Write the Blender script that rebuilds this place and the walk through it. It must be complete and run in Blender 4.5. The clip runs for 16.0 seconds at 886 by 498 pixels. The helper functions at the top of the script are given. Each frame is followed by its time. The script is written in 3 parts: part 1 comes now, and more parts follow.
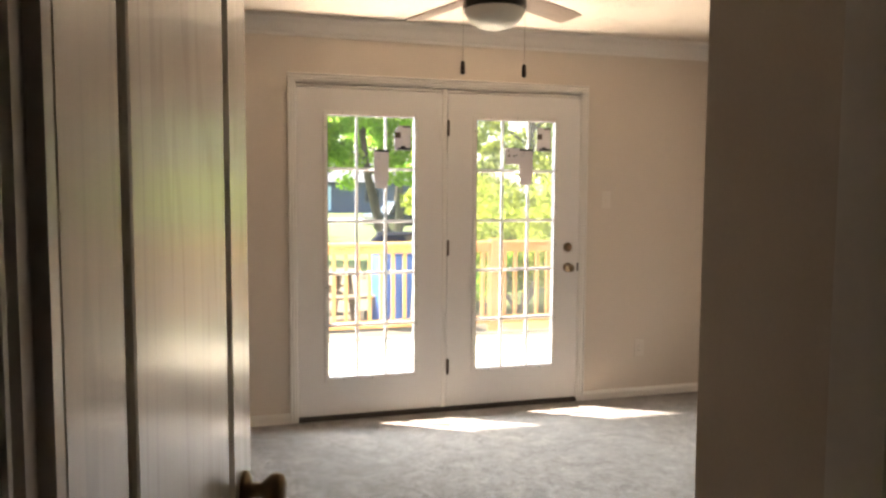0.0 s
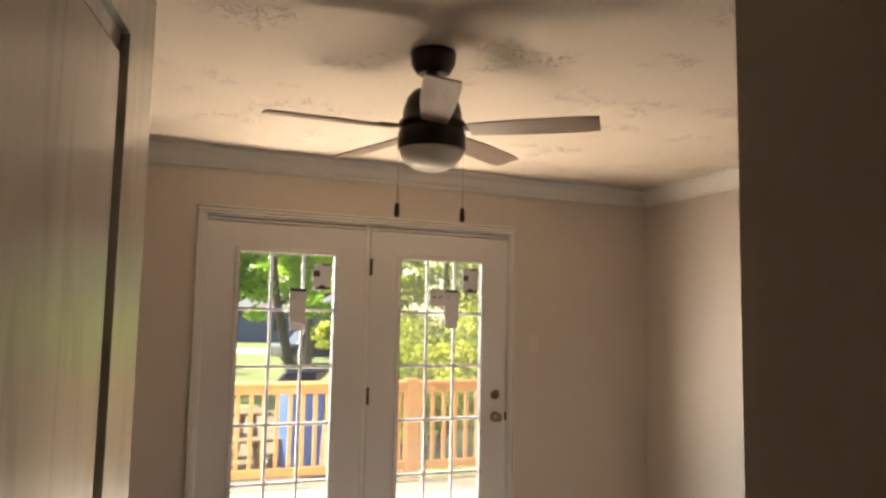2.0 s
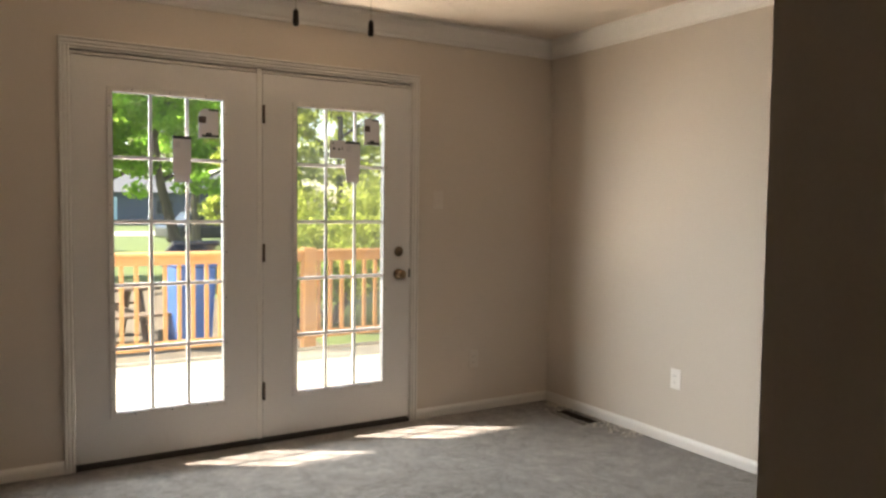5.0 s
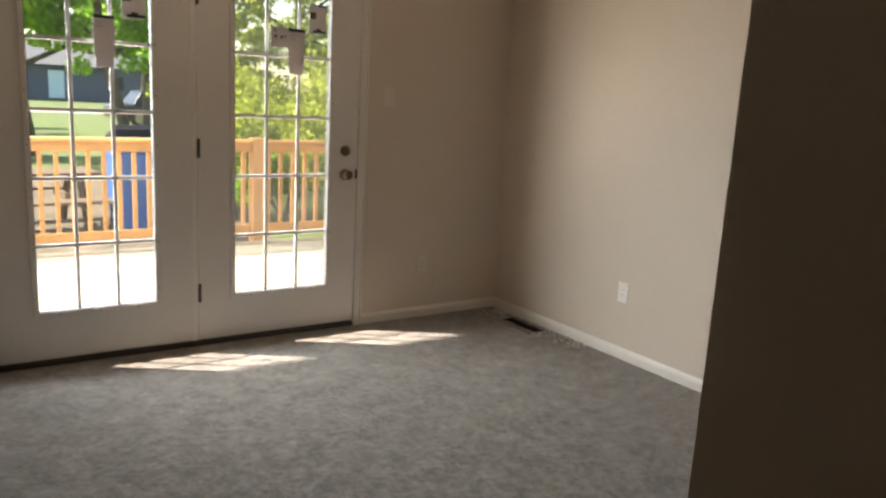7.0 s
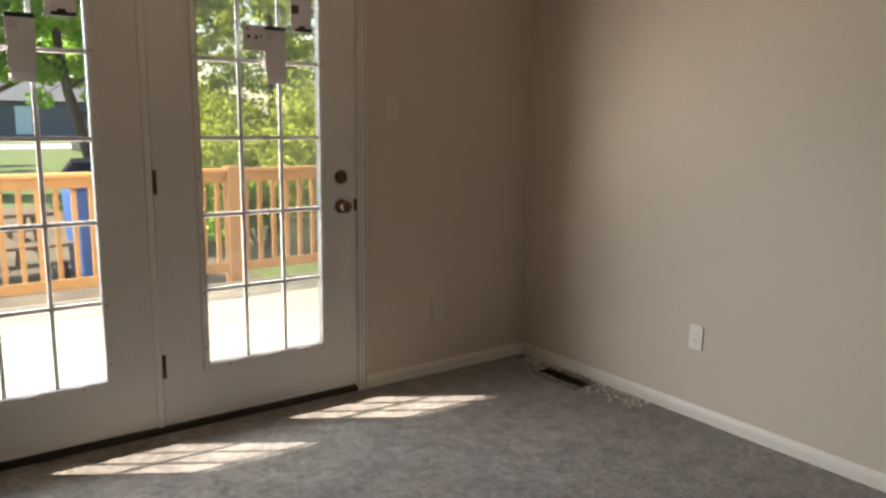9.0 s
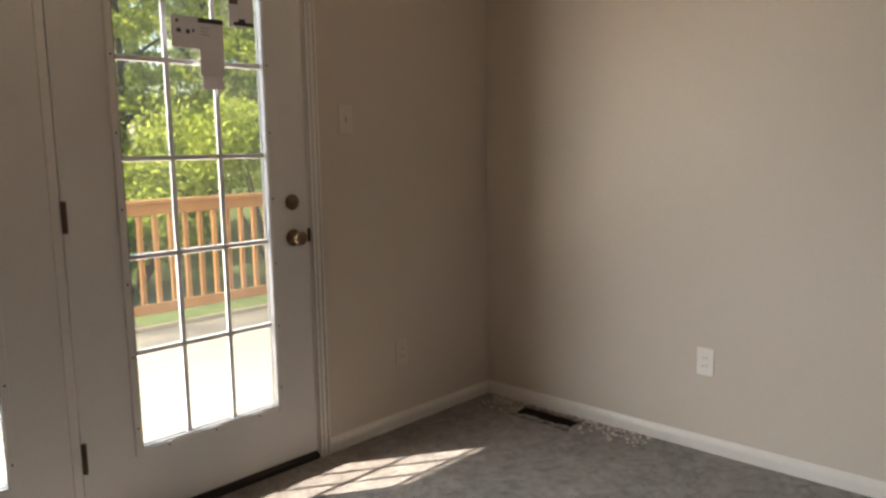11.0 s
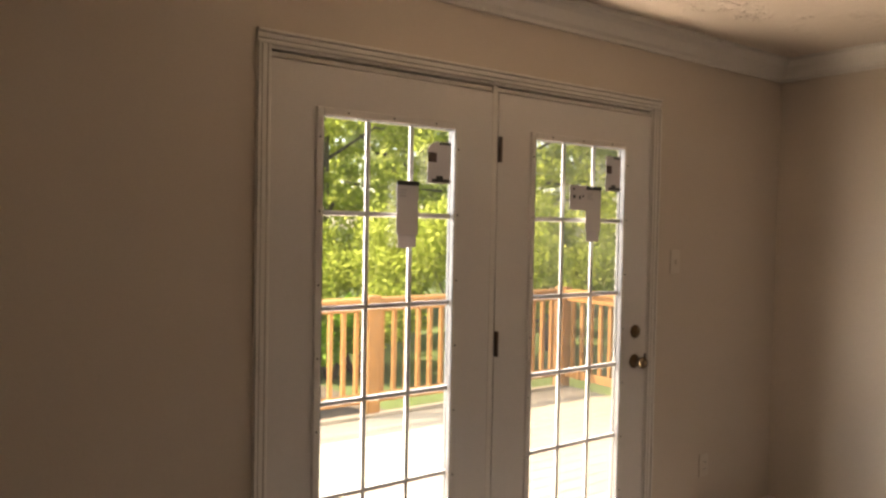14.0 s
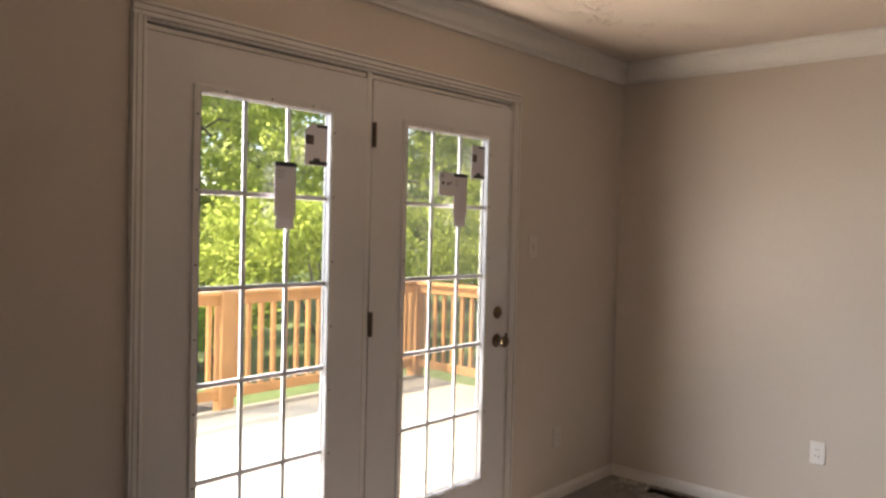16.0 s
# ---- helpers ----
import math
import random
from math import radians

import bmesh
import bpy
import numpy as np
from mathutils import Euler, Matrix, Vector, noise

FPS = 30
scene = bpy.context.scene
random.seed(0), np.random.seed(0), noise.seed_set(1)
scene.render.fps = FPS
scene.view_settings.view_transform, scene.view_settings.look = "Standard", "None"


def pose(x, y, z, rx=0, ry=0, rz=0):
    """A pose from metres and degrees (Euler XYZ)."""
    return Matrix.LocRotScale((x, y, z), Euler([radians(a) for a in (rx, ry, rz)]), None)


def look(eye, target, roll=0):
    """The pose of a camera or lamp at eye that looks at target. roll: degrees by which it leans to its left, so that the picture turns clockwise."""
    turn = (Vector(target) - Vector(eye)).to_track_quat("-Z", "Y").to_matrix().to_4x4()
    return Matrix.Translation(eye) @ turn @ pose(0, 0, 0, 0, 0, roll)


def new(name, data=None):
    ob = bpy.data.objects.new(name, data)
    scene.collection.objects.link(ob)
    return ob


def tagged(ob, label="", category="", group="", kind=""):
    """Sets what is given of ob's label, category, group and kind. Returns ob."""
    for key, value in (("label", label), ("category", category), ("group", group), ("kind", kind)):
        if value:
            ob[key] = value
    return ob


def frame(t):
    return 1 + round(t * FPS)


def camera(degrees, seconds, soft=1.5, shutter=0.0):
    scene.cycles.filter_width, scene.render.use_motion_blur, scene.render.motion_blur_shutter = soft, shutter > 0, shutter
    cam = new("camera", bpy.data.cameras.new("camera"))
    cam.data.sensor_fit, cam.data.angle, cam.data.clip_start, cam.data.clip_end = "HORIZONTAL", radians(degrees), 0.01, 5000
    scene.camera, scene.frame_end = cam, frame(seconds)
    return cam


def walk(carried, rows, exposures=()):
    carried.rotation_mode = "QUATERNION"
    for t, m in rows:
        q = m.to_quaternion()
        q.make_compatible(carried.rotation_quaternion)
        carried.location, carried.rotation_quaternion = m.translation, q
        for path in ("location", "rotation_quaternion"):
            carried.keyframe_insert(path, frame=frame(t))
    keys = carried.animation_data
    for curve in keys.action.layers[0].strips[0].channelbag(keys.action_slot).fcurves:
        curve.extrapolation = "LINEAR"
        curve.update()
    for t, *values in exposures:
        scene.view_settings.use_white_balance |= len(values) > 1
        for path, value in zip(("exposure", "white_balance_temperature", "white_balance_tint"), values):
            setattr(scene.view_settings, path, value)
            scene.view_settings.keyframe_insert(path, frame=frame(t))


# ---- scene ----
cam = camera(60.9, 16.0, soft=2.6)
PATH = [
    (0, (-1.376, -4.672, 1.456), (-0.819, -2.757, 1.304), 0.3),
    (0.5, (-1.408, -4.498, 1.516), (-0.734, -2.614, 1.507), 0.2),
    (1, (-1.388, -4.411, 1.55), (-0.644, -2.557, 1.636), 0.0),
    (1.5, (-1.377, -4.396, 1.58), (-0.607, -2.559, 1.759), 0.1),
    (2, (-1.357, -4.367, 1.537), (-0.583, -2.533, 1.731), 1.1),
    (2.5, (-1.31, -4.303, 1.464), (-0.55, -2.455, 1.537), 1.8),
    (3, (-1.313, -4.261, 1.434), (-0.555, -2.41, 1.402), 2.4),
    (3.5, (-1.315, -4.207, 1.431), (-0.541, -2.364, 1.366), 2.3),
    (4, (-1.317, -4.159, 1.425), (-0.454, -2.356, 1.353), 1.8),
    (4.5, (-1.3, -4.117, 1.39), (-0.325, -2.373, 1.3), 0.6),
    (5, (-1.303, -4.119, 1.363), (-0.27, -2.41, 1.251), 0.7),
    (5.2, (-1.323, -4.13, 1.343), (-0.273, -2.434, 1.205), 1.1),
    (7.3, (-1.113, -3.915, 1.426), (-0.004, -2.3, 1.023), 3.2),
    (7.5, (-1.098, -3.83, 1.416), (0.009, -2.212, 1.023), 3.0),
    (8, (-1.002, -3.587, 1.444), (0.126, -1.975, 1.084), 1.7),
    (8.5, (-0.92, -3.381, 1.398), (0.235, -1.787, 1.044), 1.1),
    (9, (-0.823, -3.168, 1.363), (0.331, -1.57, 1.02), 0.7),
    (9.2, (-0.814, -3.096, 1.362), (0.365, -1.515, 1.028), 0.7),
    (11.3, (-0.908, -2.36, 1.292), (0.56, -1.03, 1.02), -0.3),
    (11.5, (-0.992, -2.328, 1.327), (0.475, -0.999, 1.041), 0.8),
    (12, (-1.218, -2.372, 1.401), (0.172, -0.964, 1.107), 1.7),
    (12.5, (-1.489, -2.314, 1.397), (-0.174, -0.833, 1.119), 0.8),
    (13, (-1.689, -2.233, 1.415), (-0.413, -0.714, 1.162), 0.3),
    (13.5, (-1.815, -2.266, 1.474), (-0.589, -0.696, 1.289), 1.2),
    (14, (-1.934, -2.273, 1.555), (-0.746, -0.666, 1.495), 1.1),
    (14.5, (-2.043, -2.246, 1.601), (-0.873, -0.624, 1.64), 1.1),
    (15, (-2.098, -2.217, 1.583), (-0.893, -0.621, 1.598), 2.0),
    (15.5, (-2.086, -2.229, 1.541), (-0.761, -0.731, 1.514), 1.8),
    (16, (-2.077, -2.257, 1.491), (-0.585, -0.926, 1.436), 1.4),
]
EXPOSURE = [(0.0, 3.12, 7600, 14), (0.5, 2.75, 7600, 13), (1.5, 2.42, 8500, 18), (3.0, 2.48, 7600, 13), (5.0, 2.26, 7600, 12), (8.0, 1.85, 7700, 12), (9.0, 1.72, 7500, 12),
            (11.3, 1.80, 7400, 13), (12.5, 1.69, 7500, 13), (13.0, 1.78, 7900, 15), (14.0, 1.92, 8700, 20), (16.0, 1.97, 7400, 19)]
walk(cam, [(t, look(eye, target, roll)) for t, eye, target, roll in PATH], EXPOSURE)

# ---- light ----
SUN_DIR = Vector((0.847, -0.531, 0.0)).normalized()   # way the light travels over the ground
SUN_EL = radians(47)
world = bpy.data.worlds.new("sky")
scene.world = world
world.use_nodes = True
wn = world.node_tree
sky = wn.nodes.new("ShaderNodeTexSky")
sky.sky_type = 'NISHITA'
sky.sun_disc = False
sky.sun_elevation = SUN_EL
sky.sun_rotation = math.atan2(-SUN_DIR.x, -SUN_DIR.y)
wn.nodes["Background"].inputs["Strength"].default_value = 0.13
wn.links.new(sky.outputs["Color"], wn.nodes["Background"].inputs["Color"])

sun_data = bpy.data.lights.new("sun", 'SUN')
sun_data.energy, sun_data.angle, sun_data.color = 5.0, radians(0.5), (1.0, 0.965, 0.915)
sun = new("sun", sun_data)
sun_way = Vector((SUN_DIR.x * math.cos(SUN_EL), SUN_DIR.y * math.cos(SUN_EL), -math.sin(SUN_EL)))
sun.rotation_mode = 'QUATERNION'
sun.rotation_quaternion = sun_way.to_track_quat('-Z', 'Y')
sun.location = (-10, 6, 14)
# added unseen fill lamp in the west, brightening the room through the patio doors
west_fill_data = bpy.data.lights.new("west_fill_lamp", 'AREA')
west_fill_data.shape, west_fill_data.size, west_fill_data.size_y = 'RECTANGLE', 6.0, 2.5
west_fill_data.energy, west_fill_data.color = 365.0, (0.80, 0.90, 1.0)
west_fill = new("west_fill_lamp", west_fill_data)
west_fill.matrix_basis = look((-3.8, 2.0, 1.95), (-3.25, 1.17, 1.78))
# added unseen fill lamp above the railing, brightening the carpet steeply through the glass
high_fill_data = bpy.data.lights.new("high_fill_lamp", 'AREA')
high_fill_data.shape, high_fill_data.size, high_fill_data.size_y = 'RECTANGLE', 7.0, 1.2
high_fill_data.energy, high_fill_data.color = 240.0, (0.72, 0.86, 1.0)
high_fill = new("high_fill_lamp", high_fill_data)
high_fill.matrix_basis = look((1.7, 2.7, 3.5), (1.1, 1.2, 2.3))
# added fill lamp hidden below the panes, imitating light thrown up by the deck
deck_fill_data = bpy.data.lights.new("deck_fill", 'AREA')
deck_fill_data.shape, deck_fill_data.size, deck_fill_data.size_y = 'RECTANGLE', 5.0, 0.42
deck_fill_data.energy, deck_fill_data.color = 92.0, (1.0, 0.92, 0.81)
deck_fill = new("deck_fill", deck_fill_data)
deck_fill.matrix_basis = look((0.0, 0.62, -0.205), (0.0, 0.48, 0.795))



# ---- materials ----
def material(name, color, rough=0.6, metal=0.0, var=0.12, scale=4.0, bump=0.15, bscale=90.0, dist=0.002,
             stretch=(1, 1, 1), spec=0.5, stain=0.0, rnd=0.0):
    """A surface with colour that varies at two scales, and a fine relief."""
    m = bpy.data.materials.new(name)
    m.use_nodes = True
    nt = m.node_tree
    n, l = nt.nodes, nt.links
    b = n["Principled BSDF"]
    b.inputs["Roughness"].default_value = rough
    b.inputs["Metallic"].default_value = metal
    b.inputs["Specular IOR Level"].default_value = spec
    tc = n.new("ShaderNodeTexCoord")
    mp = n.new("ShaderNodeMapping")
    mp.inputs["Scale"].default_value = stretch
    l.new(tc.outputs["Object"], mp.inputs["Vector"])
    big = n.new("ShaderNodeTexNoise")
    big.inputs["Scale"].default_value = scale
    big.inputs["Detail"].default_value = 4
    l.new(mp.outputs[0], big.inputs["Vector"])
    fine = n.new("ShaderNodeTexNoise")
    fine.inputs["Scale"].default_value = bscale
    fine.inputs["Detail"].default_value = 3
    l.new(mp.outputs[0], fine.inputs["Vector"])
    mix = n.new("ShaderNodeMath")
    mix.operation = 'ADD'
    l.new(big.outputs["Fac"], mix.inputs[0])
    l.new(fine.outputs["Fac"], mix.inputs[1])
    ramp = n.new("ShaderNodeMapRange")
    ramp.inputs["From Min"].default_value = 0.7
    ramp.inputs["From Max"].default_value = 1.3
    ramp.inputs["To Min"].default_value = 1 - var
    ramp.inputs["To Max"].default_value = 1 + var
    l.new(mix.outputs[0], ramp.inputs["Value"])
    out = ramp.outputs[0]
    if rnd:
        oi = n.new("ShaderNodeObjectInfo")
        r2 = n.new("ShaderNodeMapRange")
        r2.inputs["To Min"].default_value = 1 - rnd
        r2.inputs["To Max"].default_value = 1 + rnd
        l.new(oi.outputs["Random"], r2.inputs["Value"])
        mu = n.new("ShaderNodeMath")
        mu.operation = 'MULTIPLY'
        l.new(out, mu.inputs[0])
        l.new(r2.outputs[0], mu.inputs[1])
        out = mu.outputs[0]
    sc = n.new("ShaderNodeVectorMath")
    sc.operation = 'SCALE'
    sc.inputs[0].default_value = color
    l.new(out, sc.inputs["Scale"])
    l.new(sc.outputs[0], b.inputs["Base Color"])
    rr = n.new("ShaderNodeMapRange")
    rr.inputs["To Min"].default_value = max(0.02, rough - 0.08)
    rr.inputs["To Max"].default_value = min(1, rough + 0.08)
    l.new(big.outputs["Fac"], rr.inputs["Value"])
    l.new(rr.outputs[0], b.inputs["Roughness"])
    if bump:
        bp = n.new("ShaderNodeBump")
        bp.inputs["Strength"].default_value = bump
        bp.inputs["Distance"].default_value = dist
        l.new(fine.outputs["Fac"], bp.inputs["Height"])
        l.new(bp.outputs[0], b.inputs["Normal"])
    return m


def carpet_material():
    m = bpy.data.materials.new("carpet")
    m.use_nodes = True
    n, l = m.node_tree.nodes, m.node_tree.links
    b = n["Principled BSDF"]
    b.inputs["Roughness"].default_value = 0.95
    b.inputs["Specular IOR Level"].default_value = 0.15
    b.inputs["Sheen Weight"].default_value = 0.45
    tc = n.new("ShaderNodeTexCoord")
    blot = n.new("ShaderNodeTexNoise")
    blot.inputs["Scale"].default_value = 8.5
    blot.inputs["Detail"].default_value = 6
    blot.inputs["Roughness"].default_value = 0.65
    tuft = n.new("ShaderNodeTexNoise")
    tuft.inputs["Scale"].default_value = 38
    tuft.inputs["Detail"].default_value = 4
    pile = n.new("ShaderNodeTexVoronoi")
    pile.inputs["Scale"].default_value = 260
    for t in (blot, tuft, pile):
        l.new(tc.outputs["Object"], t.inputs["Vector"])
    r1 = n.new("ShaderNodeValToRGB")
    r1.color_ramp.elements[0].position, r1.color_ramp.elements[0].color = 0.33, (0.124, 0.104, 0.091, 1)
    r1.color_ramp.elements[1].position, r1.color_ramp.elements[1].color = 0.69, (0.285, 0.246, 0.218, 1)
    l.new(blot.outputs["Fac"], r1.inputs["Fac"])
    r2 = n.new("ShaderNodeMapRange")
    r2.inputs["From Min"].default_value, r2.inputs["From Max"].default_value = 0.3, 0.7
    r2.inputs["To Min"].default_value, r2.inputs["To Max"].default_value = 0.62, 1.32
    l.new(tuft.outputs["Fac"], r2.inputs["Value"])
    r3 = n.new("ShaderNodeMapRange")
    r3.inputs["From Max"].default_value = 0.7
    r3.inputs["To Min"].default_value, r3.inputs["To Max"].default_value = 1.15, 0.7
    l.new(pile.outputs["Distance"], r3.inputs["Value"])
    mu = n.new("ShaderNodeMath")
    mu.operation = 'MULTIPLY'
    l.new(r2.outputs[0], mu.inputs[0])
    l.new(r3.outputs[0], mu.inputs[1])
    sc = n.new("ShaderNodeVectorMath")
    sc.operation = 'SCALE'
    l.new(r1.outputs["Color"], sc.inputs[0])
    l.new(mu.outputs[0], sc.inputs["Scale"])
    l.new(sc.outputs[0], b.inputs["Base Color"])
    bp = n.new("ShaderNodeBump")
    bp.inputs["Strength"].default_value = 0.8
    bp.inputs["Distance"].default_value = 0.006
    l.new(mu.outputs[0], bp.inputs["Height"])
    l.new(bp.outputs[0], b.inputs["Normal"])
    return m


def glass_material(name, dust, clear=(0.93, 0.96, 0.95)):
    """Glass with a thin uneven film of dust."""
    m = bpy.data.materials.new(name)
    m.use_nodes = True
    n, l = m.node_tree.nodes, m.node_tree.links
    n.remove(n["Principled BSDF"])
    tr = n.new("ShaderNodeBsdfTransparent")
    tr.inputs["Color"].default_value = (*clear, 1)
    gl = n.new("ShaderNodeBsdfGlossy")
    gl.inputs["Roughness"].default_value = 0.01
    fr = n.new("ShaderNodeLayerWeight")
    fr.inputs["Blend"].default_value = 0.5
    pw = n.new("ShaderNodeMath")
    pw.operation, pw.inputs[1].default_value = 'POWER', 5.0
    l.new(fr.outputs["Facing"], pw.inputs[0])
    ad = n.new("ShaderNodeMath")
    ad.operation, ad.inputs[1].default_value, ad.inputs[2].default_value = 'MULTIPLY_ADD', 0.7, 0.03
    l.new(pw.outputs[0], ad.inputs[0])
    mx = n.new("ShaderNodeMixShader")
    l.new(ad.outputs[0], mx.inputs[0])
    l.new(tr.outputs[0], mx.inputs[1])
    l.new(gl.outputs[0], mx.inputs[2])
    film = n.new("ShaderNodeBsdfTranslucent")
    film.inputs["Color"].default_value = (0.85, 0.85, 0.83, 1)
    tc = n.new("ShaderNodeTexCoord")
    smear = n.new("ShaderNodeTexNoise")
    smear.inputs["Scale"].default_value, smear.inputs["Detail"].default_value = 3.5, 5
    l.new(tc.outputs["Object"], smear.inputs["Vector"])
    am = n.new("ShaderNodeMapRange")
    am.inputs["From Min"].default_value, am.inputs["From Max"].default_value = 0.3, 0.7
    am.inputs["To Min"].default_value, am.inputs["To Max"].default_value = dust * 0.4, dust * 1.6
    l.new(smear.outputs["Fac"], am.inputs["Value"])
    m2 = n.new("ShaderNodeMixShader")
    l.new(am.outputs[0], m2.inputs[0])
    l.new(mx.outputs[0], m2.inputs[1])
    l.new(film.outputs[0], m2.inputs[2])
    l.new(m2.outputs[0], n["Material Output"].inputs["Surface"])
    return m


def grained_paint():
    """Satin paint over a moulded wood grain: long wavering lines with arched figures."""
    m = material("grained_door_paint", (0.70, 0.65, 0.565), 0.24, var=0.04, scale=5, bump=0.16, bscale=26, dist=0.002,
                 stretch=(3.2, 3.2, 0.16), spec=1.0)
    n, l = m.node_tree.nodes, m.node_tree.links
    b = n["Principled BSDF"]
    tc = n.new("ShaderNodeTexCoord")
    mp = n.new("ShaderNodeMapping")
    mp.inputs["Scale"].default_value = (4.5, 4.5, 0.32)
    l.new(tc.outputs["Object"], mp.inputs["Vector"])
    fig = n.new("ShaderNodeTexNoise")
    fig.inputs["Scale"].default_value = 1.6
    fig.inputs["Detail"].default_value = 3.0
    l.new(mp.outputs[0], fig.inputs["Vector"])
    k = n.new("ShaderNodeMath")
    k.operation, k.inputs[1].default_value = 'MULTIPLY', 46.0
    l.new(fig.outputs["Fac"], k.inputs[0])
    si = n.new("ShaderNodeMath")
    si.operation = 'SINE'
    l.new(k.outputs[0], si.inputs[0])
    gr = n.new("ShaderNodeMapRange")
    gr.inputs["From Min"].default_value, gr.inputs["From Max"].default_value = 0.55, 1.0
    gr.inputs["To Min"].default_value, gr.inputs["To Max"].default_value = 1.0, 0.89
    l.new(si.outputs[0], gr.inputs["Value"])
    old = b.inputs["Base Color"].links[0].from_socket
    mu = n.new("ShaderNodeVectorMath")
    mu.operation = 'SCALE'
    l.new(old, mu.inputs[0])
    l.new(gr.outputs[0], mu.inputs["Scale"])
    l.new(mu.outputs[0], b.inputs["Base Color"])
    b.inputs["Coat Weight"].default_value = 1.0
    b.inputs["Coat Roughness"].default_value = 0.2
    b.inputs["Coat IOR"].default_value = 1.65
    first = b.inputs["Normal"].links[0].from_socket
    bp = n.new("ShaderNodeBump")
    bp.inputs["Strength"].default_value, bp.inputs["Distance"].default_value = 0.35, 0.002
    l.new(gr.outputs[0], bp.inputs["Height"])
    l.new(first, bp.inputs["Normal"])
    l.new(bp.outputs[0], b.inputs["Normal"])
    return m


def leaf_material(name, color, color2, through_light=0.58):
    m = bpy.data.materials.new(name)
    m.use_nodes = True
    n, l = m.node_tree.nodes, m.node_tree.links
    n.remove(n["Principled BSDF"])
    geo = n.new("ShaderNodeNewGeometry")
    ramp = n.new("ShaderNodeValToRGB")
    ramp.color_ramp.elements[0].color = (*color, 1)
    ramp.color_ramp.elements[1].color = (*color2, 1)
    l.new(geo.outputs["Random Per Island"], ramp.inputs["Fac"])
    df = n.new("ShaderNodeBsdfDiffuse")
    tl = n.new("ShaderNodeBsdfTranslucent")
    mx = n.new("ShaderNodeMixShader")
    mx.inputs[0].default_value = through_light
    l.new(ramp.outputs["Color"], df.inputs["Color"])
    l.new(ramp.outputs["Color"], tl.inputs["Color"])
    l.new(df.outputs[0], mx.inputs[1])
    l.new(tl.outputs[0], mx.inputs[2])
    l.new(mx.outputs[0], n["Material Output"].inputs["Surface"])
    return m


M_WALL = material("beige_wall_paint", (0.565, 0.494, 0.424), 0.75, var=0.03, scale=1.3, bump=0.10, bscale=160, dist=0.001)
M_WHITE = material("white_trim_paint", (0.68, 0.645, 0.605), 0.42, var=0.03, scale=3, bump=0.05, bscale=60, dist=0.001)
M_DOORWHITE = material("white_door_paint", (0.64, 0.61, 0.585), 0.38, var=0.025, scale=2, bump=0.04, bscale=120, dist=0.0005)
M_WOODPAINT = grained_paint()
M_CARPET = carpet_material()
M_GLASS = glass_material("window_glass", 0.0012)
M_DUSTY = glass_material("dusty_window_glass", 0.005, (0.80, 0.81, 0.78))
M_BRONZE = material("dark_bronze_metal", (0.030, 0.022, 0.018), 0.38, 0.6, var=0.2, scale=12, bump=0.05)
M_HINGE = material("brown_bronze_hinge", (0.085, 0.055, 0.038), 0.42, 0.5, var=0.2, scale=20, bump=0.05)
M_NICKEL = material("brushed_nickel", (0.42, 0.38, 0.32), 0.25, 1.0, var=0.08, scale=20, bump=0.03)
M_AGED = material("aged_bronze_hardware", (0.15, 0.105, 0.065), 0.30, 0.9, var=0.15, scale=25, bump=0.03)
M_MUNTIN = material("grey_white_grille", (0.58, 0.59, 0.60), 0.45, var=0.04, scale=6, bump=0.02)
M_DIRT = material("dry_leaf_litter", (0.115, 0.085, 0.058), 0.95, var=0.45, scale=3, bump=0.7, bscale=25, dist=0.03)
M_BLADE = material("grey_wood_fan_blade", (0.30, 0.205, 0.155), 0.45, var=0.22, scale=6, bump=0.1, bscale=40, stretch=(0.6, 7, 7))
M_OPAL = material("opal_glass", (0.78, 0.74, 0.66), 0.45, var=0.02, scale=3, bump=0)
M_DARK = material("dark_rubber", (0.028, 0.022, 0.018), 0.6, var=0.2, scale=20)
M_HOLEBLACK = material("hole_black", (0.014, 0.009, 0.006), 0.9, 0.0, var=0.3, scale=15, spec=0.05)
M_PAPER = leaf_material("white_paper_tag", (0.50, 0.46, 0.44), (0.52, 0.48, 0.46), 0.16)
M_INK = material("black_print", (0.02, 0.02, 0.02), 0.5, var=0.1, scale=20, bump=0)
M_THINPAPER = leaf_material("thin_paper_flap", (0.46, 0.42, 0.41), (0.48, 0.44, 0.43), 0.22)
M_GREYINK = material("grey_print", (0.30, 0.28, 0.28), 0.6, var=0.1, scale=20, bump=0)
M_DARKPRINT = material("dark_brown_print", (0.07, 0.04, 0.03), 0.5, var=0.4, scale=30, bump=0)
M_PLASTIC = material("white_plastic_plate", (0.78, 0.74, 0.70), 0.35, var=0.02, scale=5, bump=0.02)
M_CEDAR = material("new_orange_lumber", (0.29, 0.135, 0.042), 0.7, var=0.2, scale=3, bump=0.25, bscale=50, stretch=(1, 1, 1), rnd=0.14)
M_DECK = material("pale_deck_board", (0.285, 0.24, 0.185), 0.75, var=0.16, scale=2.5, bump=0.25, bscale=40, stretch=(0.4, 4, 1), rnd=0.08)
M_LAWN = material("lawn", (0.085, 0.115, 0.030), 0.95, var=0.35, scale=1.5, bump=0.6, bscale=30, dist=0.03)
M_BARK = material("tree_bark", (0.085, 0.068, 0.052), 0.9, var=0.35, scale=6, bump=0.8, bscale=14, dist=0.03, stretch=(1, 1, 0.3))
M_MAPLE = leaf_material("maple_leaves", (0.25, 0.45, 0.06), (0.44, 0.64, 0.12), 0.78)
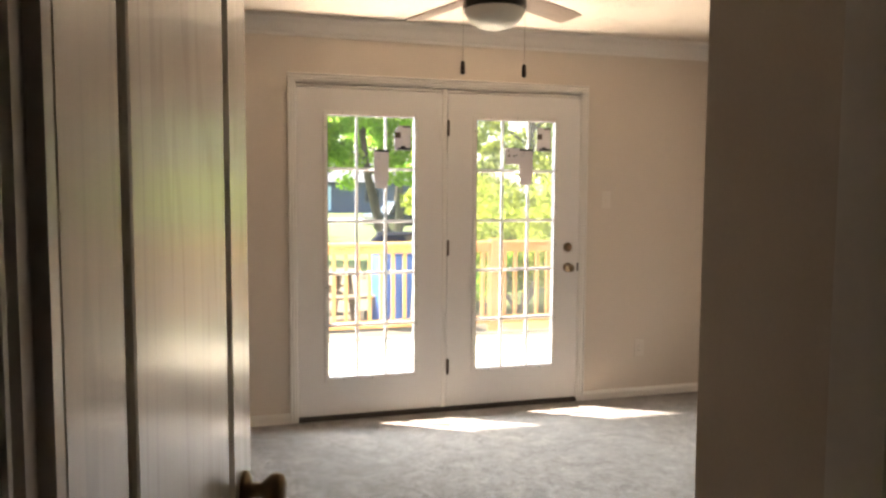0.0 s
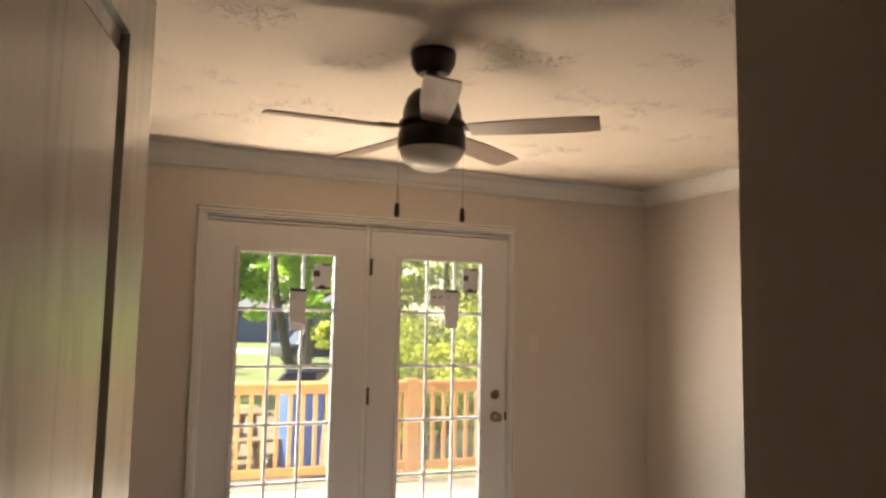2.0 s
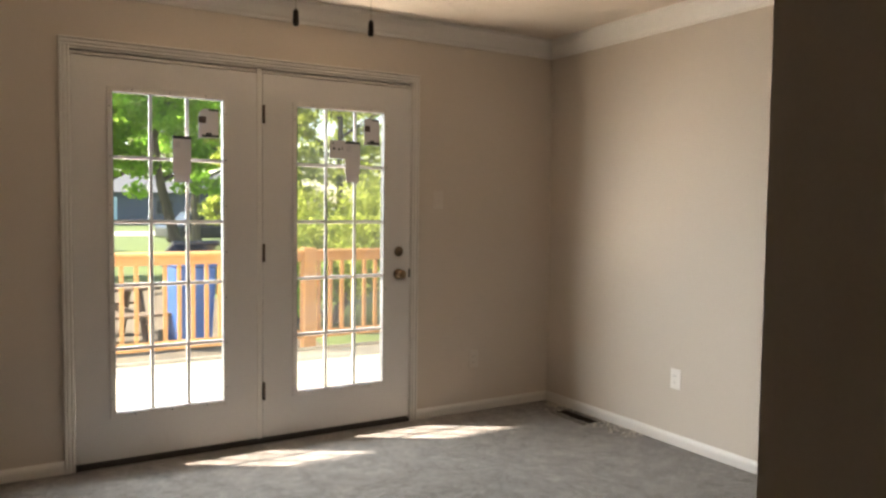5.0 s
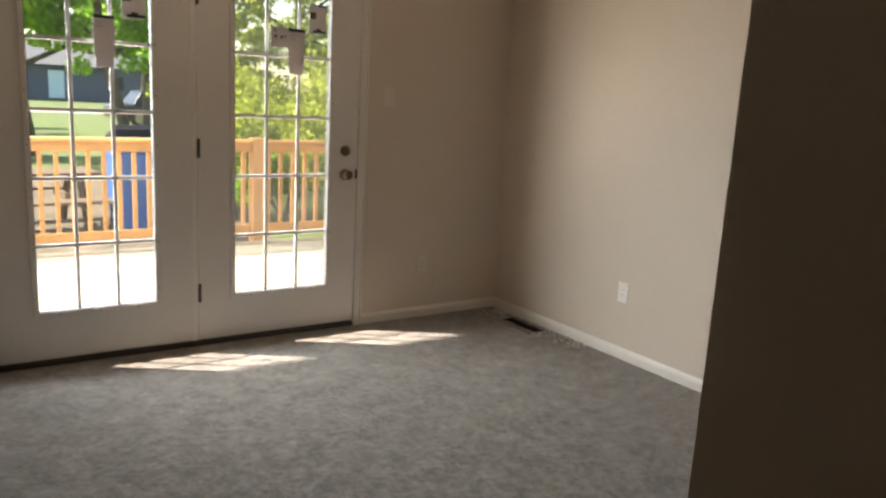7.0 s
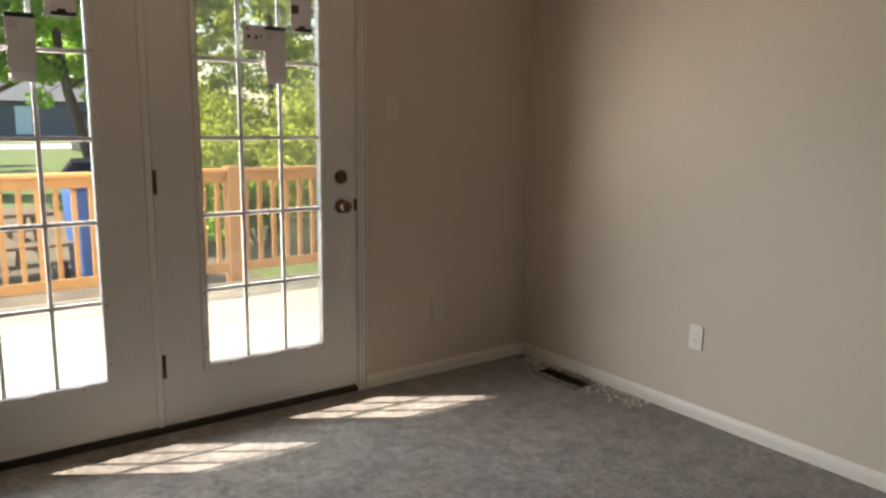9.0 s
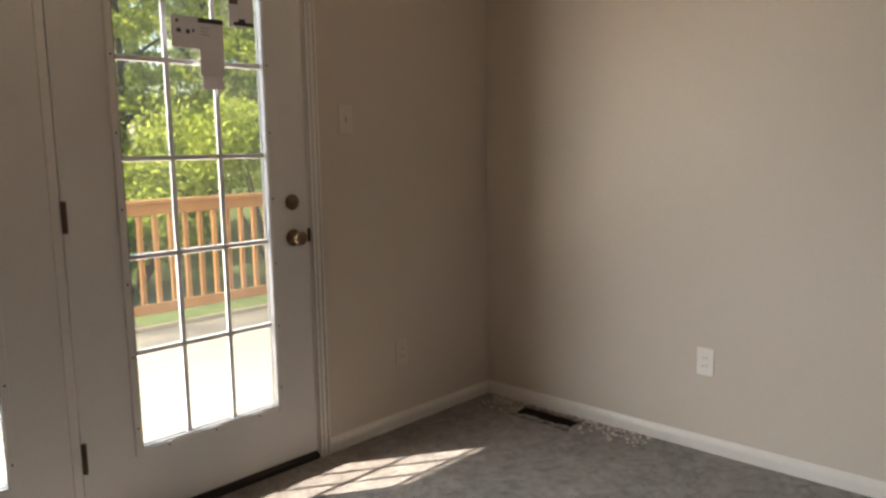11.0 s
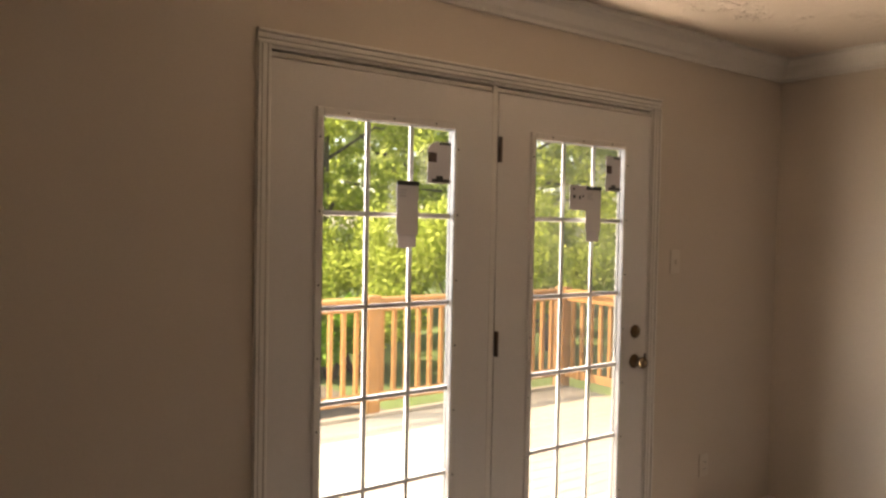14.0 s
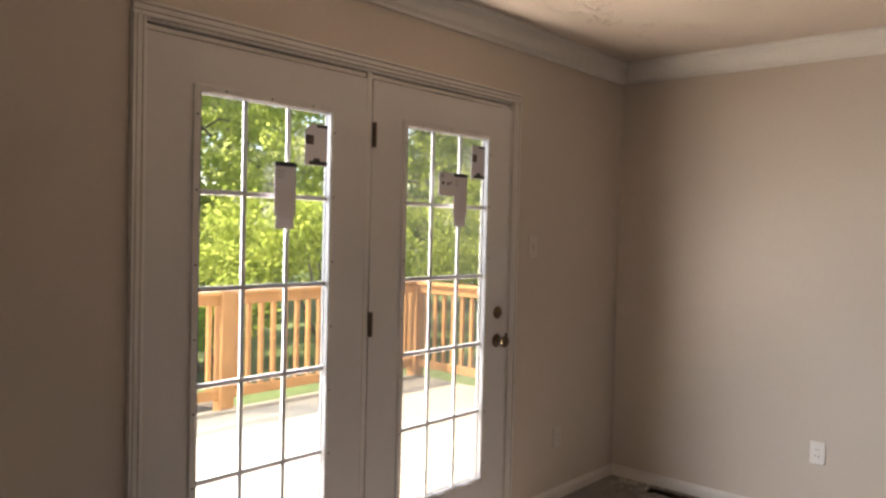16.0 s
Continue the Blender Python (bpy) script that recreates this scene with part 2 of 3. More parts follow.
M_OAK = leaf_material("yellow_green_leaves", (0.26, 0.33, 0.06), (0.46, 0.50, 0.12), 0.74)
M_SPRING = leaf_material("light_green_leaves", (0.28, 0.34, 0.09), (0.46, 0.50, 0.17), 0.70)
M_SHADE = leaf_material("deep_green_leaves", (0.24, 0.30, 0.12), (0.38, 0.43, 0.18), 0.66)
M_BLUEBIN = material("blue_plastic", (0.03, 0.10, 0.30), 0.45, var=0.1, scale=4)
M_HOUSEWALL = material("slate_blue_siding", (0.075, 0.09, 0.13), 0.7, var=0.1, scale=2)
M_HOUSEROOF = material("grey_shingles", (0.10, 0.10, 0.11), 0.85, var=0.2, scale=5, bscale=20)
M_HOUSEDOOR = material("pale_blue_door", (0.45, 0.60, 0.70), 0.5)
M_CARDARK = material("dark_car_paint", (0.02, 0.024, 0.035), 0.25, 0.2, var=0.1, bump=0)
M_CARWHITE = material("white_car_paint", (0.75, 0.75, 0.75), 0.25, var=0.03, bump=0)
M_PAVE = material("pale_concrete", (0.45, 0.43, 0.40), 0.9, var=0.1, scale=2)
M_BROWNWOOD = material("weathered_brown_wood", (0.13, 0.085, 0.055), 0.8, var=0.25, scale=4, stretch=(0.5, 5, 5))
M_BEIGEPLATE = material("beige_painted_plate", (0.60, 0.54, 0.475), 0.4, var=0.02, scale=5, bump=0.02)
M_REVEALDARK = material("dark_reveal_strip", (0.08, 0.08, 0.085), 0.6, var=0.1, scale=10, bump=0.02)
M_CRUMB = material("plaster_crumbs", (0.62, 0.57, 0.50), 0.9, var=0.2, scale=40)


def ceiling_material():
    m = material("textured_ceiling", (0.64, 0.555, 0.475), 0.85, var=0.03, scale=1.2, bump=0)
    n, l = m.node_tree.nodes, m.node_tree.links
    b = n["Principled BSDF"]
    tc = n.new("ShaderNodeTexCoord")
    patch = n.new("ShaderNodeTexNoise")
    patch.inputs["Scale"].default_value = 3.2
    patch.inputs["Detail"].default_value = 2
    ridge = n.new("ShaderNodeTexNoise")
    ridge.inputs["Scale"].default_value = 17
    ridge.inputs["Detail"].default_value = 5
    ridge.inputs["Distortion"].default_value = 1.6
    for t in (patch, ridge):
        l.new(tc.outputs["Object"], t.inputs["Vector"])
    a = n.new("ShaderNodeMapRange")
    a.inputs["From Min"].default_value, a.inputs["From Max"].default_value = 0.53, 0.68
    l.new(patch.outputs["Fac"], a.inputs["Value"])
    c = n.new("ShaderNodeMapRange")
    c.inputs["From Min"].default_value, c.inputs["From Max"].default_value = 0.52, 0.60
    l.new(ridge.outputs["Fac"], c.inputs["Value"])
    mu = n.new("ShaderNodeMath")
    mu.operation = 'MULTIPLY'
    l.new(a.outputs[0], mu.inputs[0])
    l.new(c.outputs[0], mu.inputs[1])
    bp = n.new("ShaderNodeBump")
    bp.inputs["Strength"].default_value = 1.0
    bp.inputs["Distance"].default_value = 0.012
    l.new(mu.outputs[0], bp.inputs["Height"])
    l.new(bp.outputs[0], b.inputs["Normal"])
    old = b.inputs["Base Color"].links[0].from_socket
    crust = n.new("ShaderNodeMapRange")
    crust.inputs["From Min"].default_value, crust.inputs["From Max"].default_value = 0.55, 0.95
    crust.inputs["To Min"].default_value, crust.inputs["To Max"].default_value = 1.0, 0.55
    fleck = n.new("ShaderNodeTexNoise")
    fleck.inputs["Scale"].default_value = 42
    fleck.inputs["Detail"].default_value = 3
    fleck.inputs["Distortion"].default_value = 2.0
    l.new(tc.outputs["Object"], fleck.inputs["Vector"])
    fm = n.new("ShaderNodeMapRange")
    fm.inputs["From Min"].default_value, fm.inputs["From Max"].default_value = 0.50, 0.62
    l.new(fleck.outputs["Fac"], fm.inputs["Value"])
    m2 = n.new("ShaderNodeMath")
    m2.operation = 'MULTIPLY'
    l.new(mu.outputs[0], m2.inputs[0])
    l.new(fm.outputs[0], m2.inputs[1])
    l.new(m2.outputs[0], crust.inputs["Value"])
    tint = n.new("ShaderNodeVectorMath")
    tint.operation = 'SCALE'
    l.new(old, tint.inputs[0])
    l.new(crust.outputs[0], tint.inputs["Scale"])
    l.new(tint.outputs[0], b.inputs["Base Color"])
    return m


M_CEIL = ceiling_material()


# ---- mesh helpers ----
def box(bm, x0, x1, y0, y1, z0, z1, bevel=0.0, segs=1):
    """Adds a box, with its edges rounded by bevel, to bm."""
    made = bmesh.ops.create_cube(bm, size=1.0, matrix=Matrix.Translation(((x0 + x1) / 2, (y0 + y1) / 2, (z0 + z1) / 2))
                                 @ Matrix.Diagonal((x1 - x0, y1 - y0, z1 - z0, 1)))
    if bevel:
        edges = {e for v in made["verts"] for e in v.link_edges}
        bmesh.ops.bevel(bm, geom=list(edges), offset=bevel, segments=segs, affect='EDGES', profile=0.5)
    return made


def boxes(*specs, bevel=0.0, segs=1):
    bm = bmesh.new()
    for s in specs:
        box(bm, *s, bevel=bevel, segs=segs)
    return bm


def lathe(profile, segs=32, axis='Z'):
    """A solid of revolution from (radius, height) pairs."""
    bm = bmesh.new()
    rings = []
    for r, h in profile:
        ring = []
        for i in range(segs):
            a = 2 * math.pi * i / segs
            p = Vector((r * math.cos(a), r * math.sin(a), h))
            if axis == 'Y':
                p = Vector((p.x, -p.z, p.y))
            ring.append(bm.verts.new(p))
        rings.append(ring)
    for a, b in zip(rings, rings[1:]):
        for i in range(segs):
            j = (i + 1) % segs
            bm.faces.new((a[i], a[j], b[j], b[i]))
    bm.faces.new(rings[0][::-1])
    bm.faces.new(rings[-1])
    bmesh.ops.recalc_face_normals(bm, faces=bm.faces)
    for f in bm.faces:
        f.smooth = len(f.verts) == 4
    return bm


def sweep(profile, path_start, path_end, out, name_up=Vector((0, 0, 1))):
    """A straight moulding: profile of (out, up) pairs carried from one point to the other."""
    bm = bmesh.new()
    s, e, o = Vector(path_start), Vector(path_end), Vector(out)
    ends = [[bm.verts.new(p + o * a + name_up * b) for a, b in profile] for p in (s, e)]
    k = len(profile)
    for i in range(k):
        j = (i + 1) % k
        bm.faces.new((ends[0][i], ends[0][j], ends[1][j], ends[1][i]))
    bm.faces.new(ends[0][::-1])
    bm.faces.new(ends[1])
    bmesh.ops.recalc_face_normals(bm, faces=bm.faces)
    return bm


def part(name, bm, mat, parent=None, label="", at=None):
    me = bpy.data.meshes.new(name)
    bm.to_mesh(me)
    bm.free()
    me.materials.append(mat)
    ob = new(name, me)
    if at is not None:
        ob.matrix_basis = at
    if parent is not None:
        ob.parent = parent
    if label:
        ob["label"] = label
    return ob


def thing(name, label, category, at=None, group="", kind=""):
    ob = new(name)
    ob.empty_display_size = 0.1
    if at is not None:
        ob.matrix_basis = at
    return tagged(ob, label, category, group, kind)


def setting(name, bm, mat, label, category):
    return tagged(part(name, bm, mat), label, category, kind="structure")


# ---- room shell ----
CEIL = 2.495
XW, XE = -2.75, 2.052          # west and east walls
YS = -4.05                     # south wall with the entrance door
CLX, CLY = -0.658, -3.656      # closet corner
HS = -6.0                      # end of the hall
setting("floor", boxes((XW - .2, XE + .2, HS - .2, 0.0, -0.12, 0.014)), M_CARPET, "mottled grey cut-pile carpet with faint traffic marks", "carpet floor")
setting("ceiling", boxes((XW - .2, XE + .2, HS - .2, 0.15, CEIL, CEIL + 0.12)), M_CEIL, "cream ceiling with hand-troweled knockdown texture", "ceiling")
OX, OZ = 0.968, 2.13          # patio door opening
setting("wall_north", boxes((XW - .15, -OX, 0, .15, -.3, CEIL), (OX, XE + .15, 0, .15, -.3, CEIL), (-OX, OX, 0, .15, OZ, CEIL),
                            (-OX, OX, 0, .15, -.3, -0.001)), M_WALL, "warm beige painted drywall round the patio doors", "wall")
setting("wall_east", boxes((XE, XE + .15, HS, 0, 0, CEIL)), M_WALL, "warm beige painted drywall side wall", "wall")
setting("wall_west", boxes((XW - .15, XW, HS, 0, 0, CEIL)), M_WALL, "warm beige painted drywall side wall", "wall")
EX0, EX1 = -1.498, -0.775      # entrance opening
setting("wall_south", boxes((XW, EX0 - .02, YS - .12, YS, 0, CEIL), (EX1 + .02, CLX, YS - .12, YS, 0, CEIL), (EX0 - .02, EX1 + .02, YS - .12, YS, 2.075, CEIL)),
        M_WALL, "beige painted wall with the entrance opening", "wall")
setting("wall_closet", boxes((CLX, CLX + .11, YS - .12, CLY, 0, CEIL), (CLX + .11, XE, CLY - .11, CLY, 0, CEIL)), M_WALL,
        "beige painted closet wall with a square outer corner", "wall")
setting("wall_hall_end", boxes((XW, XE, HS - .15, HS, 0, CEIL)), M_WALL, "plain beige wall closing the hallway", "wall")
setting("wall_hall_side", boxes((CLX + .35, CLX + .47, HS, YS - .12, 0, CEIL)), M_WALL, "plain beige hallway side wall", "wall")
setting("wall_hall_west", boxes((XW + .35, XW + .47, HS, YS - .12, 0, CEIL)), M_WALL, "plain beige hallway side wall", "wall")

CROWN = [(0, -0.112), (0.012, -0.112), (0.016, -0.098), (0.03, -0.085), (0.055, -0.045), (0.075, -0.028), (0.088, -0.022), (0.092, -0.012), (0.092, -0.001), (0, -0.001)]
BASE = [(0, 0.001), (0.013, 0.001), (0.013, 0.054), (0.010, 0.065), (0.005, 0.072), (0.003, 0.078), (0, 0.078)]
for s, e, o, nm in (((XW, 0, CEIL), (XE, 0, CEIL), (0, -1, 0), "trim_crown_north"), ((XE, 0, CEIL), (XE, CLY, CEIL), (-1, 0, 0), "trim_crown_east"),
                    ((XW, 0, CEIL), (XW, YS, CEIL), (1, 0, 0), "trim_crown_west"), ((CLX + .1, CLY, CEIL), (XE, CLY, CEIL), (0, 1, 0), "trim_crown_closet")):
    setting(nm, sweep(CROWN, s, e, o), M_WHITE, "white painted crown moulding under the ceiling", "crown moulding")
for s, e, o, nm in (((XW, 0, 0), (-0.9985, 0, 0), (0, -1, 0), "baseboard_north_west"), ((0.9985, 0, 0), (XE, 0, 0), (0, -1, 0), "baseboard_north_east"),
                    ((XE, 0, 0), (XE, CLY, 0), (-1, 0, 0), "baseboard_east"), ((XW, 0, 0), (XW, YS, 0), (1, 0, 0), "baseboard_west"),
                    ((CLX + .0, CLY, 0), (XE, CLY, 0), (0, 1, 0), "baseboard_closet")):
    setting(nm, sweep(BASE, s, e, o), M_WHITE, "white painted wooden baseboard along the carpet", "baseboard")

# ---- patio door unit ----
CASING = [(0, 0), (0.010, 0), (0.013, 0.004), (0.013, 0.014), (0.008, 0.017), (0.008, 0.020), (0.015, 0.024), (0.015, 0.040), (0.010, 0.043), (0.010, 0.046),
          (0.020, 0.050), (0.020, 0.060), (0.016, 0.062), (0, 0.062)]
CASING = [(a, b * 0.75) for a, b in CASING]
LEAF_X = 0.945
frame_1 = thing("door_frame_1", "white painted patio door frame with moulded casing", "door frame", kind="structure")
c0, c1 = 0.951, 0.9975
zt = 2.1215
for side in (-1, 1):
    bm = sweep([(a, b) for a, b in CASING], (side * c0, 0, 0.0), (side * c0, 0, zt), (0, -1, 0), Vector((side, 0, 0)))
    part("side_casing", bm, M_WHITE, frame_1)
    part("jamb", boxes((min(side * 0.948, side * 0.968), max(side * 0.948, side * 0.968), 0.001, .15, 0.0, 2.13)), M_WHITE, frame_1)
part("head_casing", sweep(CASING, (-c1, 0, zt), (c1, 0, zt), (0, -1, 0)), M_WHITE, frame_1)
part("head_jamb", boxes((-.948, .948, 0.001, .15, 2.112, 2.13)), M_WHITE, frame_1)
part("mullion", boxes((-0.021, 0.007, 0.004, .12, 0.04, 2.1115), bevel=0.002), M_WHITE, frame_1)
part("threshold", boxes((-.947, .947, -0.012, .17, 0.001, 0.034), bevel=0.004), M_DARK, frame_1, "dark bronze metal threshold")
part("head_stop", boxes((-.947, -.0215, 0.012, .048, 2.0895, 2.1060), (.0075, .947, 0.012, .048, 2.0895, 2.1060), bevel=0.002), M_WHITE, frame_1)
part("door_stop", boxes((-.947, .947, .05, .07, 2.070, 2.1115)), M_DARK, frame_1, "dark weatherstrip")

GX0, GX1, GZ0, GZ1 = 0.208, 0.760, 0.286, 1.92


def plug(bm, x, z):
    m = Matrix.Translation((x, -0.0068, z)) @ Matrix.Rotation(math.pi / 2, 4, 'X')
    bmesh.ops.create_cone(bm, cap_ends=True, segments=10, radius1=0.0035, radius2=0.0035, depth=0.003, matrix=m)


def patio_leaf(name, x0, x1, g0, g1, label, glass):
    leaf = thing(name, label, "patio door", kind="structure")
    y0, y1, zb, ztp = 0.003, 0.048, 0.045, 2.084
    part("slab", boxes((x0, g0 - .012, y0, y1, zb, ztp), (g1 + .012, x1, y0, y1, zb, ztp), (g0 - .012, g1 + .012, y0, y1, zb, GZ0 - .012),
                       (g0 - .012, g1 + .012, y0, y1, GZ1 + .012, ztp)), M_DOORWHITE, leaf)
    fr = bmesh.new()
    for ya, yb, ww in ((-0.006, 0.013, .026), (0.027, .036, .026)):
        for s in ((g0 - ww, g0, ya, yb, GZ0 - ww, GZ1 + ww), (g1, g1 + ww, ya, yb, GZ0 - ww, GZ1 + ww),
                  (g0, g1, ya, yb, GZ0 - ww, GZ0), (g0, g1, ya, yb, GZ1, GZ1 + ww)):
            box(fr, *s, bevel=0.004, segs=2)
    lite = part("lite_frame", fr, M_DOORWHITE, leaf)
    bm = bmesh.new()
    for k in range(7):
        z = GZ0 + (k + 0.3) * (GZ1 - GZ0) / 6.6
        plug(bm, g0 - .013, z), plug(bm, g1 + .013, z)
    for k in range(3):
        x = g0 + (k + 0.5) * (g1 - g0) / 3
        plug(bm, x, GZ0 - .013), plug(bm, x, GZ1 + .013)
    part("screw_plugs", bm, M_DARK, lite, "small dark screw holes")
    # added grey tabs imitate muntin and frame reflections along the pane's foot
    for k in range(3):
        x = g0 + (k + .42) * (g1 - g0) / 3
        part("reflection_tab", boxes((x - .028, x + .028, -.0095, -.0062, GZ0 - .010, GZ0 - .001), bevel=.001), M_MUNTIN, lite, "small grey tab standing in for a muntin reflection")
    # added dark strips line the reveal so its sunlit faces stay dim
    liner = bmesh.new()
    for ya, yb in ((-0.003, 0.0175), (0.0225, 0.034)):
        for q in ((g0, g0 + .003, ya, yb, GZ0, GZ1), (g1 - .003, g1, ya, yb, GZ0, GZ1), (g0 + .003, g1 - .003, ya, yb, GZ0, GZ0 + .003),
                  (g0 + .003, g1 - .003, ya, yb, GZ1 - .003, GZ1)):
            box(liner, *q)
    part("reveal_liner", liner, M_REVEALDARK, lite, "dark strip added to dim the glare of the reveal")
    pane = part("pane", boxes((g0, g1, 0.018, 0.022, GZ0, GZ1)), glass, leaf, "clear door glass")
    pane.visible_shadow = False
    for k in (1, 2):
        x = g0 + k * (g1 - g0) / 3
        part("muntin", boxes((x - .009, x + .009, .0155, .0245, GZ0, GZ1), bevel=0.002), M_MUNTIN, leaf)
    for k in range(1, 5):
        z = GZ0 + k * (GZ1 - GZ0) / 5
        part("muntin", boxes((g0, g1, .0145, .0255, z - .009, z + .009), bevel=0.002), M_MUNTIN, leaf)
    part("door_sweep", boxes((x0 + .002, x1 - .002, 0.006, .046, 0.0345, 0.0448)), M_DARK, leaf, "black rubber sweep")
    return leaf


leaf_l = patio_leaf("door_1", -LEAF_X, -0.023, -GX1, -GX0, "white fixed patio door panel with fifteen-light grille", M_GLASS)
leaf_r = patio_leaf("door_2", 0.011, LEAF_X, GX0, GX1, "white closed patio door with fifteen-light grille", M_DUSTY)


def hinge(z):
    bm = lathe([(0.008, -.05), (0.008, .05)], 12)
    bmesh.ops.translate(bm, verts=bm.verts, vec=(0.015, -0.006, z))
    box(bm, 0.008, 0.022, -0.002, 0.003, z - .05, z + .05)
    part("hinge", bm, M_HINGE, leaf_r, "brown bronze hinge")


for z in (1.862, 1.092, 0.31):
    hinge(z)
BX = 0.867
part("deadbolt", lathe([(0.030, -.003), (0.031, 0.004), (0.027, .010), (0.012, .012), (0.010, .022)], 28, 'Y'), M_AGED, leaf_r, "aged bronze deadbolt",
     at=Matrix.Translation((BX, 0.002, 1.084)))
part("door_knob", lathe([(0.033, -.003), (0.033, 0.004), (0.028, .009), (0.013, .012), (0.012, .028), (0.02, .034), (0.027, .044), (0.028, .054), (0.022, .063), (0.008, .067)], 32, 'Y'),
     M_AGED, leaf_r, "aged bronze round knob", at=Matrix.Translation((BX, 0.002, 0.945)))
part("strike_plate", boxes((0.936, 0.9465, -0.004, 0.004, 0.92, 0.975)), M_BRONZE, leaf_r, "dark latch plate")


def rounded_sheet(w, h, r, half):
    """A thin sheet hanging down from z = 0, its top left corner cut to a wide arc."""
    bm = bmesh.new()
    pts = [(w / 2, 0), (w / 2, -h), (-w / 2, -h)]
    pts += [(-w / 2 + r * (1 - math.cos(a)), -r * (1 - math.sin(a))) for a in (i * math.pi / 12 for i in range(7))]
    front, back = ([bm.verts.new((x, y, z)) for x, z in pts] for y in (-half, half))
    n = len(pts)
    bm.faces.new(front)
    bm.faces.new(back[::-1])
    for i in range(n):
        j = (i + 1) % n
        bm.faces.new((front[j], front[i], back[i], back[j]))
    bmesh.ops.recalc_face_normals(bm, faces=bm.faces)
    return bm


def hang_tag(x, z, w, h):
    """A long card with a black header, faint print and a thinner flap at its foot."""
    t = thing("paper_tag", "white product tag with a black top band on the glass", "paper tag", at=Matrix.Translation((x, -0.0125, z)))
    part("sheet", boxes((-w / 2, w / 2, -0.0006, 0.0006, -h * .8, 0)), M_PAPER, t)
    part("flap", boxes((-w * .42, w * .42, 0.0008, 0.0012, -h, -h * .78)), M_THINPAPER, t, "thin translucent flap")
    part("band", boxes((-w / 2 - .001, w / 2 + .001, -0.0030, -0.0010, -.015, 0.001)), M_INK, t, "black printed band")
    for k, a in enumerate((.38, .30, .34)):
        z0 = -.03 - .011 * k
        part("print_bar", boxes((-w * .42, -w * .42 + w * a, -0.0013, -0.0009, z0 - .004, z0)), M_GREYINK, t, "grey print")


def picture_label(x, z, w, h, r):
    """A label with a rounded corner, a dark picture and dark marks at its head and foot."""
    t = thing("paper_tag", "white printed product label with a dark picture on the glass", "paper tag", at=Matrix.Translation((x, -0.0125, z)))
    part("sheet", rounded_sheet(w, h, r, .0006), M_PAPER, t)
    part("print_bar", boxes((0, w / 2, -.0024, -.0010, -.012, -.002)), M_INK, t, "black print")
    part("picture", boxes((-w / 2 + .001, -w * .12, -.0022, -.0010, -h * .50, -h * .27), bevel=.0004), M_DARKPRINT, t, "dark brown picture")
    part("print_bar", boxes((-w * .32, w / 2, -.0024, -.0010, -h * .97, -h * .89)), M_INK, t, "black print")
    part("print_bar", boxes((-w * .12, w * .16, -.0023, -.0010, -h * .89, -h * .82)), M_INK, t, "black print")


hang_tag(-0.425, 1.715, 0.094, 0.240)
picture_label(-0.288, 1.868, 0.105, 0.155, .045)
hang_tag(0.548, 1.74, 0.094, 0.240)
picture_label(0.672, 1.880, 0.098, 0.155, .012)
small = thing("paper_tag", "small white label with dark marks on the glass", "paper tag", at=Matrix.Translation((0.452, -0.0125, 1.742)))
part("sheet", boxes((-.05, .05, -.0006, .0006, -.105, 0)), M_PAPER, small)
for xa, xb, za, zb in ((-.034, -.024, -.022, -.012), (-.032, -.016, -.055, -.042), (.004, .016, -.058, -.044), (.026, .033, -.052, -.040)):
    part("print_bar", boxes((xa, xb, -.0020, -.0010, za, zb)), M_INK, small, "black print")

# ---- entrance door, ajar into the room ----
H = Vector((-1.4957, -4.0417, 0))
F = Vector((-1.338, -3.339, 0))
DW = (F - H).length
ang = math.atan2(F.y - H.y, F.x - H.x)
door_3 = thing("door_3", "off-white wood-grained panel door standing open", "interior door", at=Matrix.Translation(H) @ Matrix.Rotation(ang, 4, 'Z'), kind="structure")
# local: x along the door from its hinges, -y is the face towards the opening
gw, gd, st = 0.030, 0.010, 0.128
ztop, zpan, zbot = 2.035, 1.857, 0.22
bm = boxes((0, st, 0, .035, .012, ztop), (DW - st, DW, 0, .035, .012, ztop), (st, DW - st, 0, .035, zpan, ztop), (st, DW - st, 0, .035, .012, zbot))
part("stiles_and_rails", bm, M_WOODPAINT, door_3)
part("groove", boxes((st, DW - st, gd, .035 - gd, zbot, zpan)), M_WOODPAINT, door_3)
part("panel", boxes((st + gw, DW - st - gw, 0.001, .034, zbot + gw, zpan - gw), bevel=0.006, segs=2), M_WOODPAINT, door_3)
KP = [(0.032, -.002), (0.032, 0.005), (0.026, .010), (0.013, .014), (0.012, .030), (0.02, .037), (0.028, .047), (0.029, .056), (0.024, .066), (0.010, .071)]
part("door_knob", lathe(KP, 32, 'Y'), M_AGED, door_3, "aged bronze round knob", at=Matrix.Translation((DW - 0.062, 0, 0.955)))
part("door_knob", lathe(KP, 32, 'Y'), M_AGED, door_3, "aged bronze round knob", at=Matrix.Translation((DW - 0.062, .035, 0.955)) @ Matrix.Rotation(math.pi, 4, 'Z'))
for z in (0.25, 1.05, 1.82):
    part("hinge", lathe([(0.007, -.045), (0.007, .045)], 12), M_AGED, door_3, "metal hinge", at=Matrix.Translation((-0.006, .038, z)))
frame_2 = thing("door_frame_2", "white painted entrance door frame", "door frame", kind="structure")
